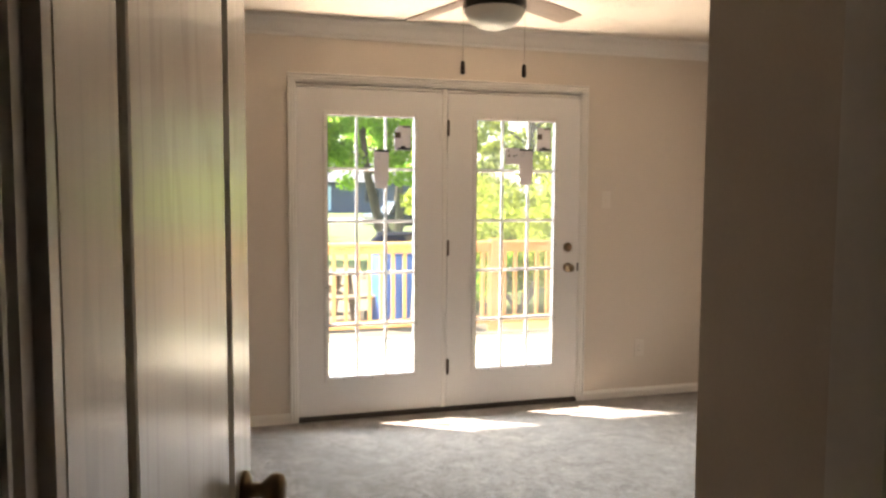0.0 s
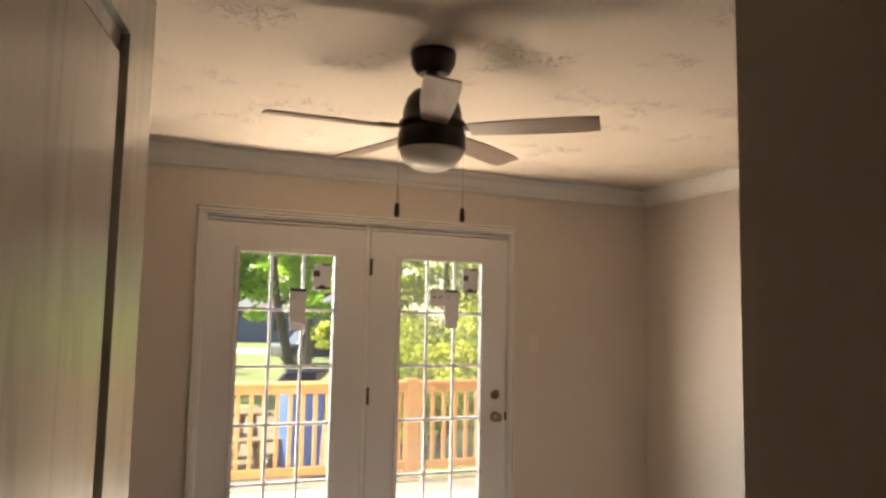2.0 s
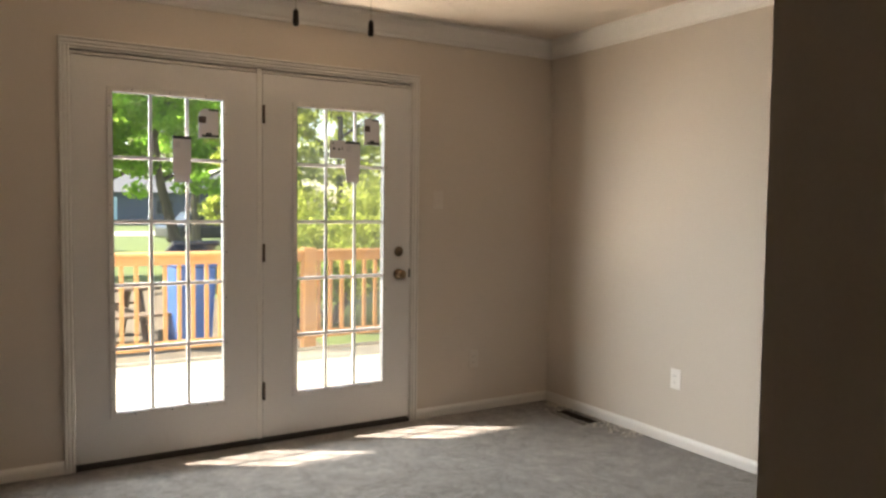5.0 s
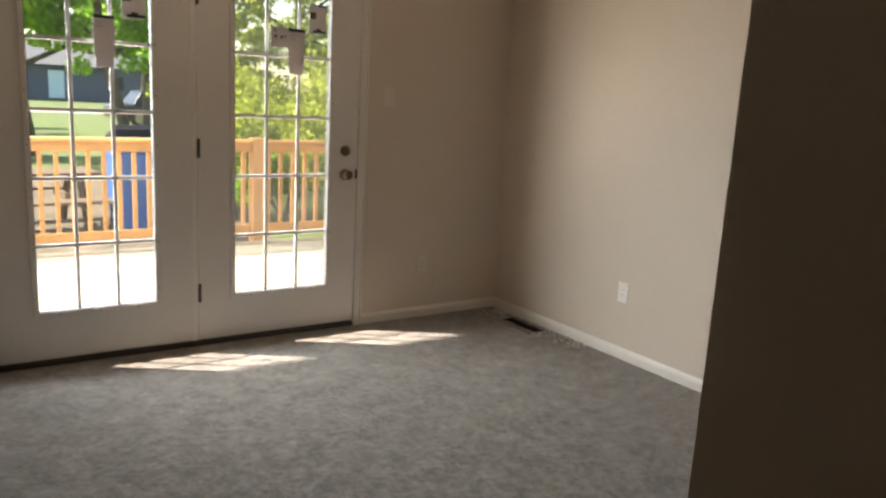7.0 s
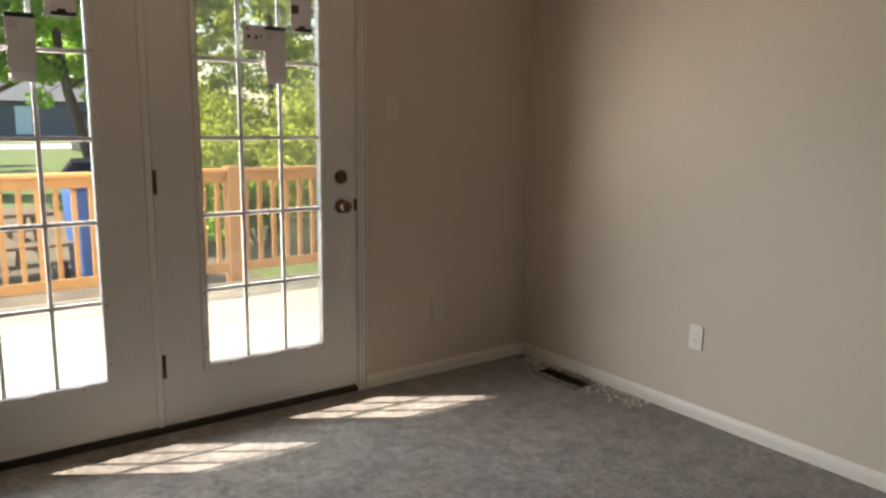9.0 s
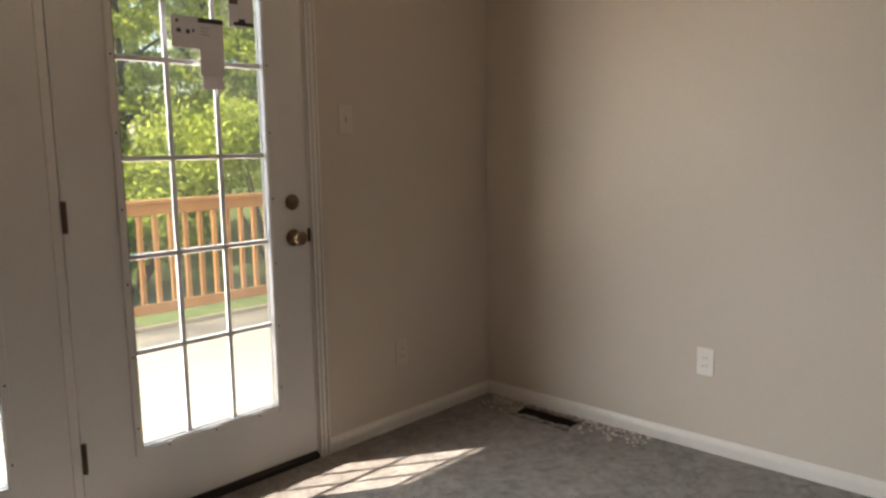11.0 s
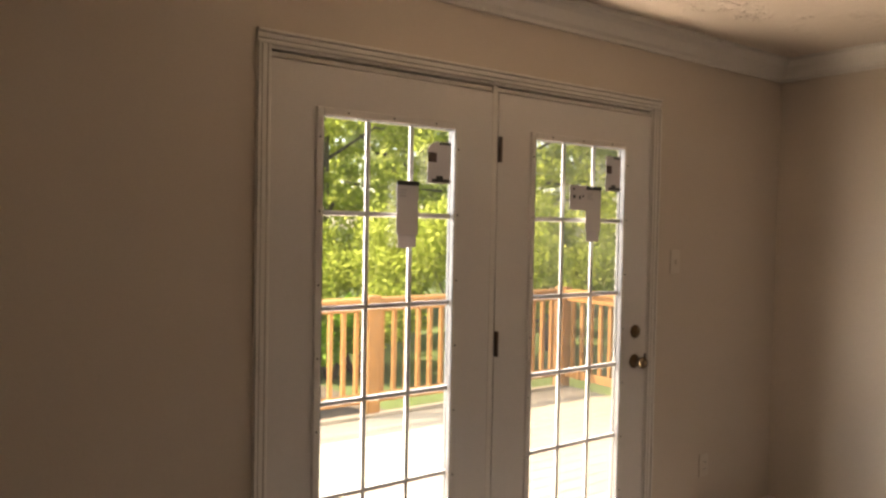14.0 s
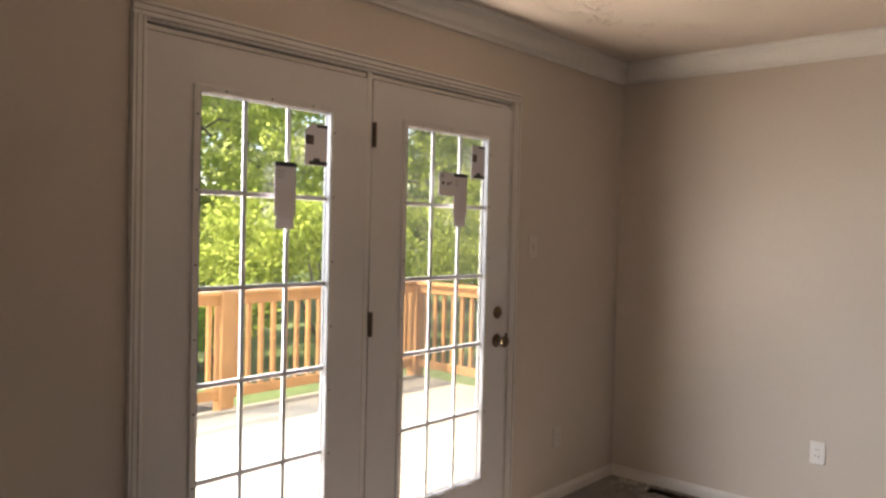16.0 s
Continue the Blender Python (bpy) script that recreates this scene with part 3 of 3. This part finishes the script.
for xa, xb, s in ((EX0 - .019, EX0, -1), (EX1, EX1 + .019, 1)):
    part("jamb", boxes((xa, xb, YS - .108, YS + .001, 0, 2.057)), M_WHITE, frame_2)
    a = EX0 if s < 0 else EX1
    part("stop", boxes((min(a, a - s * .011), max(a, a - s * .011), YS - .075, YS - .045, 0, 2.056)), M_WHITE, frame_2)
    part("hall_casing", sweep(CASING, (a + s * .004, YS - .12, 0), (a + s * .004, YS - .12, 2.07), (0, -1, 0), Vector((s, 0, 0))), M_WHITE, frame_2)
part("room_casing", sweep(CASING, (EX1 + .004, YS, 0), (EX1 + .004, YS, 2.07), (0, 1, 0), Vector((1, 0, 0))), M_WHITE, frame_2)
part("room_casing", sweep(CASING, (EX0 - .004, YS, 0), (EX0 - .004, YS, 2.07), (0, 1, 0), Vector((-1, 0, 0))), M_WHITE, frame_2)
part("head_jamb", boxes((EX0 - .019, EX1 + .019, YS - .121, YS + .001, 2.057, 2.074)), M_WHITE, frame_2)

# ---- ceiling fan ----
FX, FY = -0.386, -1.945
fan = thing("ceiling_fan", "dark bronze five-blade ceiling fan with opal glass light", "ceiling fan", at=Matrix.Translation((FX, FY, CEIL)))
part("canopy", lathe([(0.080, -0.001), (0.082, -.012), (0.078, -.045), (0.062, -.075), (0.050, -.082)], 40), M_BRONZE, fan)
part("downrod", lathe([(0.018, -.08), (0.018, -.094), (0.030, -.100), (0.030, -.112), (0.016, -.118), (0.016, -.16)], 24), M_BRONZE, fan)
part("motor_housing", lathe([(0.03, -.137), (0.070, -.147), (0.090, -.172), (0.102, -.212), (0.107, -.252), (0.118, -.258), (0.120, -.272), (0.114, -.278), (0.114, -.292), (0.119, -.297), (0.120, -.352), (0.115, -.357)], 48), M_BRONZE, fan)
part("light_globe", lathe([(0.113, -.3575), (0.113, -.364), (0.106, -.384), (0.090, -.404), (0.066, -.419), (0.038, -.427), (0.012, -.429)], 48), M_OPAL, fan, "opal white glass bowl")


def blade(a):
    bm = bmesh.new()
    n = 9
    top, bot = [], []
    for i in range(n):
        u = i / (n - 1)
        x = 0.135 + 0.448 * u
        w = 0.044 + 0.013 * min(1, u * 2.2)
        if i == n - 1:
            w -= 0.006
        for z, lst in ((0.003, top), (-0.003, bot)):
            lst.append((bm.verts.new((x, -w, z)), bm.verts.new((x, w, z))))
    for i in range(n - 1):
        bm.faces.new((top[i][0], top[i + 1][0], top[i + 1][1], top[i][1]))
        bm.faces.new((bot[i][0], bot[i][1], bot[i + 1][1], bot[i + 1][0]))
        bm.faces.new((top[i][1], top[i + 1][1], bot[i + 1][1], bot[i][1]))
        bm.faces.new((top[i][0], bot[i][0], bot[i + 1][0], top[i + 1][0]))
    bm.faces.new((top[0][0], top[0][1], bot[0][1], bot[0][0]))
    bm.faces.new((top[-1][0], bot[-1][0], bot[-1][1], top[-1][1]))
    m = Matrix.Rotation(radians(a), 4, 'Z') @ Matrix.Translation((0, 0, -.286)) @ Matrix.Rotation(radians(-10.5), 4, 'X')
    bl = part("blade", bm, M_BLADE, fan, "grey-brown wood blade", at=m)
    arm = boxes((0.09, 0.20, -.022, .022, .0035, .010), bevel=0.003)
    part("blade_arm", arm, M_BRONZE, bl)


for k in range(5):
    blade(251 + 72 * k)


def pull_chain(x, y, z0, z1):
    bm = bmesh.new()
    bmesh.ops.create_cone(bm, cap_ends=True, segments=6, radius1=0.0008, radius2=0.0008, depth=z0 - z1, matrix=Matrix.Translation((x, y, (z0 + z1) / 2)))
    part("pull_chain", bm, M_NICKEL, fan, "thin metal pull chain")
    f = lathe([(0.003, .036), (0.008, .030), (0.0095, .0), (0.0085, -.012), (0.004, -.015)], 16)
    bmesh.ops.translate(f, verts=f.verts, vec=(x, y, z1 - .03))
    part("chain_fob", f, M_BRONZE, fan, "dark wooden fob")


pull_chain(-0.123, 0.0, -.345, 1.938 - CEIL)
pull_chain(0.123, 0.0, -.345, 1.938 - CEIL)


# ---- wall plates, vent ----
def plate(name, label, cat, at, mat, toggle=False):
    """A cover plate with one long rocker-style insert, or a toggle."""
    p = thing(name, label, cat, at=at)
    part("cover_plate", boxes((-.036, .036, -.006, 0, -.058, .058), bevel=.003, segs=2), mat, p)
    if toggle:
        part("toggle", boxes((-.005, .005, -.016, -.0062, -.012, .012), bevel=.002), mat, p)
    else:
        s = part("socket", boxes((-.0165, .0165, -.0085, -.0062, -.034, .034), bevel=.001), mat, p)
        for z in (-.017, .017):
            part("slots", boxes((-.008, -.006, -.0092, -.0086, z - .005, z + .005), (.006, .008, -.0092, -.0086, z - .005, z + .005)), M_DARK, s)
    for z in (-.047, .047):
        part("screw", lathe([(.003, 0), (.003, .0008)], 10, 'Y'), mat, p, at=Matrix.Translation((0, -.0062, z)))
    return p


plate("wall_outlet", "white plastic wall outlet above the baseboard", "outlet", pose(XE, -1.163, .395, 0, 0, -90), M_PLASTIC)
plate("wall_outlet", "beige painted-over wall outlet above the baseboard", "outlet", pose(1.43, 0, .36), M_BEIGEPLATE)
plate("light_switch", "beige painted-over light switch beside the patio door", "light switch", pose(1.145, 0, 1.405), M_BEIGEPLATE, True)
vent = thing("floor_vent", "open uncovered floor duct hole in the carpet", "floor vent", at=pose(1.925, -.455, 0.014))
# near-black sheet laid on the carpet; its colour is the shade inside the hole
part("hole_sheet", boxes((-.057, .057, -.150, .150, 0.001, .006), bevel=0.002), M_HOLEBLACK, vent, "near-black sheet painted as the unlit inside of the hole")
rng = random.Random(5)
for sx in (-1, 1):
    bm = bmesh.new()
    for i in range(26):
        y = -.16 + .32 * i / 25
        w = rng.uniform(.010, .02)
        box(bm, sx * .060 - w, sx * .060 + w, y - .009, y + .009, 0.001, rng.uniform(.008, .016), bevel=.003)
    part("frayed_edge", bm, M_CARPET, vent, "frayed carpet edge")
bm = bmesh.new()
for i in range(300):
    x = XE - 0.02 - abs(rng.gauss(0, .07))
    y = -rng.uniform(.08, .95)
    if abs(x - 1.925) < .085 and abs(y + .455) < .16:
        continue
    r = rng.uniform(.003, .009)
    bmesh.ops.create_icosphere(bm, subdivisions=1, radius=r, matrix=Matrix.Translation((min(x, XE - .02), y, 0.014 + r * .6)) @ Matrix.Diagonal((1, rng.uniform(.6, 1.5), .6, 1)))
tagged(part("plaster_crumbs", bm, M_CRUMB), "scattered pale plaster crumbs on the carpet by the vent", "debris", kind="stuff")

# ---- outside: house edge, deck ----
setting("eave", boxes((-6, 6, 0.15, 0.775, 2.50, 2.62)), M_WHITE, "white painted roof eave above the patio doors", "eave")
DZ, RY = -0.24, 3.8
DX0, DX1 = -5.8, 4.34         # deck's ends
deck = thing("deck", "pale sun-bleached wooden deck outside the doors", "deck", kind="structure")
part("joist_frame", boxes((DX0, DX1, .16, RY + .12, DZ - .25, DZ - .028)), M_BROWNWOOD, deck)
board = None
nb = int((RY + .10 - .17) / .143)
for i in range(nb):
    at = Matrix.Translation((0, .245 + i * .143, DZ))
    if board is None:
        board = part("board", boxes((DX0, DX1, -.0695, .0695, -.027, 0), bevel=.003), M_DECK, deck, at=at)
    else:
        o = new("board", board.data)
        o.parent = deck
        o.matrix_basis = at


def baluster_mesh():
    """A square baluster, its ends cut on a slant; its inner face lies at y = 0."""
    bm = bmesh.new()
    box(bm, -.019, .019, 0, .038, 0, .90)
    for v in bm.verts:
        if v.co.y > .02:
            v.co.z += .035 if v.co.z < .4 else -.035
    return bm


def railing(label, posts, first_post=True):
    """A straight run along x from 0: posts, three rails to a bay, balusters on the far side."""
    r = thing("deck_railing", label, "railing", kind="structure")
    half, bal = .069, None
    for x in posts if first_post else posts[1:]:
        part("post", boxes((x - half, x + half, -half, half, DZ + .001, .893), bevel=.008, segs=2), M_CEDAR, r)
    for a, b in zip(posts, posts[1:]):
        a, b = a + half + .0005, b - half - .0005
        part("top_rail", boxes((a, b, -.02, .018, .742, .834), bevel=.004), M_CEDAR, r)
        part("cap_rail", boxes((a, b, -.065, .075, .8345, .870), bevel=.006), M_CEDAR, r)
        part("bottom_rail", boxes((a, b, -.02, .018, -.120, -.028), bevel=.004), M_CEDAR, r)
        n = max(1, round((b - a) / .137))
        for k in range(n):
            at = Matrix.Translation((a + (k + .5) * (b - a) / n, .0185, -.108))
            if bal is None:
                bal = part("baluster", baluster_mesh(), M_CEDAR, r, at=at)
            else:
                o = new("baluster", bal.data)
                o.parent = r
                o.matrix_basis = at
    return r


railing("new orange lumber deck railing with square balusters", [-5.70, -3.22, -0.74, 1.735, 4.27]).location = (0, RY, 0)
side = railing("orange lumber deck railing returning to the house wall", [0, 1.76, 3.48], first_post=False)
side.matrix_basis = Matrix.Translation((4.27, RY, 0)) @ Matrix.Rotation(-math.pi / 2, 4, 'Z')
part("kerb_board", boxes((DX0, 4.195, RY - .105, RY - .072, DZ + .0015, DZ + .035), bevel=.004), M_DECK, deck)

# ---- yard ----
GROUND = -0.45
bm = bmesh.new()
bmesh.ops.create_grid(bm, x_segments=40, y_segments=40, size=400)
for v in bm.verts:
    v.co.z = GROUND
setting("ground", bm, M_LAWN, "sunlit green lawn stretching to the street", "ground")
setting("bare_ground", boxes((-9, 2.4, 3.98, 12.5, GROUND + .003, GROUND + .012)), M_DIRT, "brown bare earth and leaf litter beside the deck", "ground")
setting("road", boxes((-120, 200, 40, 46, GROUND + .004, GROUND + .03)), M_PAVE, "pale sunlit street beyond the lawn", "road")


def leaves(clumps, count, size, seed):
    """Small leaf quads gathered in many ragged, flattened sprays with gaps between them."""
    rs = np.random.RandomState(seed)
    cs = np.array(clumps, float)
    w = cs[:, 3] ** 2
    pick = rs.choice(len(cs), count, p=w / w.sum())
    d = rs.normal(size=(count, 3))
    d /= np.linalg.norm(d, axis=1)[:, None]
    r = rs.uniform(0, 1, count) ** 0.42
    p = cs[pick, :3] + d * r[:, None] * np.stack([cs[pick, 3], cs[pick, 3], cs[pick, 4]], 1)
    p[:, 2] -= 0.25 * np.square(p[:, :2] - cs[pick, :2]).sum(1) / cs[pick, 3]
    a = rs.normal(size=(count, 3))
    a /= np.linalg.norm(a, axis=1)[:, None]
    b = np.cross(a, rs.normal(size=(count, 3)))
    b /= np.linalg.norm(b, axis=1)[:, None]
    s = size * rs.uniform(.6, 1.4, count)[:, None]
    v = np.stack([p - a * s, p + b * s * .55, p + a * s, p - b * s * .55], 1).reshape(-1, 3)
    f = np.arange(count * 4).reshape(-1, 4)
    me = bpy.data.meshes.new("crown")
    me.from_pydata(v.tolist(), [], f.tolist())
    return me


def limb(bm, p0, p1, r0, r1, segs=8):
    p0, p1 = Vector(p0), Vector(p1)
    m = Matrix.Translation((p0 + p1) / 2) @ (p1 - p0).to_track_quat('Z', 'Y').to_matrix().to_4x4()
    bmesh.ops.create_cone(bm, cap_ends=True, segments=segs, radius1=r0, radius2=r1, depth=(p1 - p0).length * 1.04, matrix=m)


def tree(label, x, y, h, spread, mat, count, size, seed, low=0.3, trunk_r=.22, lean=(0, 0), sprays=90):
    """A leaning trunk, limbs that fork twice, and sprays of leaves along the twigs."""
    t = thing("tree", label, "tree", at=Matrix.Translation((x, y, GROUND)))
    rs = random.Random(seed)
    bm = bmesh.new()
    fork = Vector((lean[0] * .45, lean[1] * .45, h * max(.12, low)))
    knee = fork * .5 + Vector((rs.uniform(-.12, .12), 0, 0))
    limb(bm, (0, 0, -.1), knee, trunk_r, trunk_r * .8)
    limb(bm, knee, fork, trunk_r * .8, trunk_r * .66)
    top = Vector((lean[0], lean[1], h * .9))
    limb(bm, fork, fork.lerp(top, .5), trunk_r * .62, trunk_r * .4, 6)
    limb(bm, fork.lerp(top, .5), top, trunk_r * .4, trunk_r * .08, 6)
    clumps = []
    boughs = 11
    for i in range(boughs):
        a = i * 2.4 + rs.uniform(-.3, .3)
        u = i / (boughs - 1)
        start = fork.lerp(top, u * .75)
        d = spread * rs.uniform(.65, 1.0) * (1 - .45 * u)
        e = start + Vector((d * math.cos(a), d * math.sin(a), h * rs.uniform(.02, .16)))
        mid = start.lerp(e, .5) + Vector((0, 0, .06 * h))
        r = trunk_r * (.34 - .16 * u)
        limb(bm, start, mid, r, r * .6, 6)
        limb(bm, mid, e, r * .6, r * .15, 6)
        for k in range(sprays // boughs):
            base = mid.lerp(e, rs.uniform(-.6, 1))
            tip = base + Vector((rs.uniform(-1, 1), rs.uniform(-1, 1), rs.uniform(-.55, .5))) * spread * .27
            limb(bm, base, tip, r * .16, r * .05, 4)
            c = spread * rs.uniform(.09, .17)
            clumps.append((*tip, c, c * rs.uniform(.4, .7)))
    part("trunk", bm, M_BARK, t, "rough grey-brown bark")
    me = leaves(clumps, count, size, seed)
    me.materials.append(mat)
    c = new("crown", me)
    c.parent = t
    return t


tree("tall maple with fresh bright green leaves", 3.05, 16.0, 9, 3.0, M_MAPLE, 30000, .080, 11, low=.26, trunk_r=.16, lean=(-1.6, -1.5), sprays=200)
tree("broad maple with fresh bright green leaves", 0.8, 16.2, 9.5, 3.3, M_MAPLE, 30000, .085, 12, low=.21, trunk_r=.2, lean=(-.6, -.5), sprays=200)
tree("leafy green maple near the street", 5.6, 26, 10, 4.2, M_MAPLE, 16000, .13, 24, low=.26, trunk_r=.2, sprays=110)
tree("slender yellow-green oak sapling behind the deck", 3.45, 10.4, 5.0, 1.4, M_OAK, 9000, .055, 23, low=.22, trunk_r=.06, sprays=90)
tree("yellow-green young oak beside the deck", 6.3, 13.5, 8, 3.4, M_OAK, 13000, .066, 13, low=.16, trunk_r=.15, sprays=140)
tree("yellow-green young oak beside the deck", 9.6, 10.8, 8, 3.5, M_OAK, 13000, .064, 14, low=.16, trunk_r=.16, sprays=140)
tree("yellow-green young oak beside the deck", 13.8, 9.8, 8.5, 3.8, M_OAK, 13000, .068, 15, low=.14, trunk_r=.17, sprays=130)
tree("tall light green tree behind the yard", 12, 20, 11, 5.5, M_SPRING, 11000, .11, 16, low=.16, trunk_r=.26, sprays=120)
tree("tall light green tree behind the yard", 20, 14, 10, 5.0, M_SPRING, 11000, .11, 17, low=.14, trunk_r=.26, sprays=120)
tree("leafy green tree near the street", 7.5, 34, 11, 5.0, M_SHADE, 10000, .17, 18, low=.26, trunk_r=.3, sprays=100)
tree("leafy green tree near the street", -8, 30, 12, 6.0, M_MAPLE, 10000, .17, 19, low=.2, trunk_r=.3, sprays=100)
tree("leafy green tree near the street", 22, 34, 12, 7.0, M_SHADE, 12000, .19, 20, low=.1, trunk_r=.3, sprays=110)
tree("leafy green tree near the street", 33, 30, 12, 7.0, M_SHADE, 12000, .19, 21, low=.1, trunk_r=.3, sprays=110)

house = thing("house", "low slate-blue house with grey roof across the street", "house", at=pose(10, 66, GROUND))
part("wall", boxes((-9, 9, -4, 4, 0, 2.7)), M_HOUSEWALL, house)
bm = bmesh.new()
pts = [(-9.6, -4.7, 2.701), (9.6, -4.7, 2.701), (9.6, 4.7, 2.701), (-9.6, 4.7, 2.701), (-9.6, 0, 4.6), (9.6, 0, 4.6)]
vs = [bm.verts.new(p) for p in pts]
for f in ((0, 1, 5, 4), (2, 3, 4, 5), (0, 4, 3), (1, 2, 5), (3, 2, 1, 0)):
    bm.faces.new([vs[i] for i in f])
part("roof", bm, M_HOUSEROOF, house)
part("door", boxes((-3.4, -2.3, -4.08, -4.002, .2, 2.3)), M_HOUSEDOOR, house, "pale blue front door")
for xw in (-6.3, 1.4, 6.6):
    w = part("window", boxes((xw - .7, xw + .7, -4.06, -4.002, .9, 2.1)), M_HOUSEROOF, house, "grey framed window")
    part("pane", boxes((xw - .6, xw + .6, -4.075, -4.061, 1.0, 2.0)), M_CARDARK, w)

def wheeled_bin(label, x, y, turn, open_angle):
    b = thing("wheeled_bin", label, "bin", at=pose(x, y, GROUND, 0, 0, turn))
    bm = boxes((-.25, .25, -.31, .31, .08, 1.04), bevel=.03, segs=2)
    for v in bm.verts:
        k = .82 + .18 * v.co.z
        v.co.x *= k
        v.co.y *= k
    part("body", bm, M_BLUEBIN, b)
    part("rim", boxes((-.272, .272, -.335, .33, 1.041, 1.075), bevel=.012), M_BLUEBIN, b)
    lid = boxes((-.285, .285, -.70, .02, 0, .055), bevel=.02, segs=2)
    part("lid", lid, M_CARDARK, b, "dark plastic lid, propped open", at=pose(0, .315, 1.08, -open_angle, 0, 0))
    part("handle", boxes((-.24, .24, .37, .40, 1.0, 1.03), bevel=.008), M_CARDARK, b)
    for sx in (-1, 1):
        part("wheel", lathe([(.1, -.025), (.11, -.02), (.11, .02), (.1, .025)], 20), M_DARK, b, at=pose(sx * .27, .25, .11, 0, 90, 0))


wheeled_bin("blue plastic wheeled bin with a dark lid beside the deck", .85, 5.6, 4, 20)


def car(label, x, y, turn, mat):
    c = thing("car", label, "car", at=pose(x, y, GROUND, 0, 0, turn))
    bm = boxes((-2.2, 2.2, -.88, .88, .32, .86), bevel=.1, segs=3)
    part("body", bm, mat, c)
    bm = boxes((-1.5, .95, -.78, .78, .861, 1.42), bevel=.05, segs=2)
    for v in bm.verts:
        if v.co.z > 1.1:
            v.co.x = v.co.x * .72 - .08
            v.co.y *= .84
    part("cabin", bm, M_CARDARK, c, "dark tinted windows")
    part("roof_panel", boxes((-1.1, .55, -.6, .6, 1.421, 1.45), bevel=.012), mat, c)
    for sx in (-1.35, 1.38):
        for sy in (-.86, .86):
            w = part("wheel", lathe([(.2, -.1), (.32, -.1), (.33, -.06), (.33, .06), (.32, .1), (.2, .1)], 24), M_DARK, c, at=pose(sx, sy, .33, 90, 0, 0))
            part("rim", lathe([(.19, -.108), (.2, -.1), (.2, .1), (.19, .108)], 20), M_NICKEL, w)
    return c


car("dark parked car on the far lawn edge", 7.2, 30.0, 8, M_CARDARK)
car("white parked car seen through the foliage", 11.5, 24.0, -12, M_CARWHITE)

table = thing("picnic_table", "weathered brown wooden picnic table on the lawn", "picnic table", at=pose(-.35, 6.3, GROUND, 0, 0, 6))
for i in range(5):
    part("top_board", boxes((-.9, .9, -.36 + i * .147, -.36 + i * .147 + .138, .70, .738), bevel=.004), M_BROWNWOOD, table)
for sy in (-1, 1):
    for k in (0, 1):
        y0 = sy * .70 - .14 + k * .146
        part("bench_board", boxes((-.9, .9, y0, y0 + .138, .42, .455), bevel=.004), M_BROWNWOOD, table)
for sx in (-.62, .62):
    part("cross_beam", boxes((sx - .02, sx + .02, -.82, .82, .33, .419)), M_BROWNWOOD, table)
    for sy in (-1, 1):
        bm = bmesh.new()
        limb(bm, (sx + .045, sy * .62, 0), (sx + .045, sy * .25, .699), .045, .045, 4)
        part("leg", bm, M_BROWNWOOD, table)


def shrub(label, x, y, w, h, mat, count, seed):
    t = thing("shrub", label, "shrub", at=Matrix.Translation((x, y, GROUND)), group="shrubs beside the deck")
    rs = random.Random(seed)
    bm = bmesh.new()
    clumps = []
    for i in range(7):
        a = i * 2.4
        e = Vector((w * rs.uniform(.2, .8) * math.cos(a), w * rs.uniform(.2, .8) * math.sin(a), h * rs.uniform(.45, .95)))
        limb(bm, (0.04 * math.cos(a), .04 * math.sin(a), -.05), e, .03, .008, 5)
        clumps.append((*e, w * rs.uniform(.3, .55), h * rs.uniform(.14, .3)))
    part("stems", bm, M_BARK, t)
    me = leaves(clumps, count, .040, seed)
    me.materials.append(mat)
    new("foliage", me).parent = t


for i, (x, y, w, h, m) in enumerate(((2.0, 7.3, .7, 1.1, M_SHADE), (2.7, 6.4, .6, 1.05, M_MAPLE), (3.2, 6.6, 1.2, 1.9, M_OAK), (5.0, 6.2, 1.3, 2.3, M_OAK), (6.8, 6.6, 1.3, 2.2, M_OAK), (8.7, 6.0, 1.3, 2.4, M_OAK),
                                     (10.6, 6.3, 1.4, 2.6, M_SHADE), (4.2, 8.6, 1.5, 2.6, M_OAK), (7.6, 8.8, 1.6, 2.8, M_OAK), (11.8, 8.2, 1.8, 3.2, M_OAK),
                                     (13.0, 5.4, 1.6, 2.8, M_SHADE))):
    shrub("leafy green shrub growing beyond the deck railing", x, y, w, h, m, 9500, 40 + i)
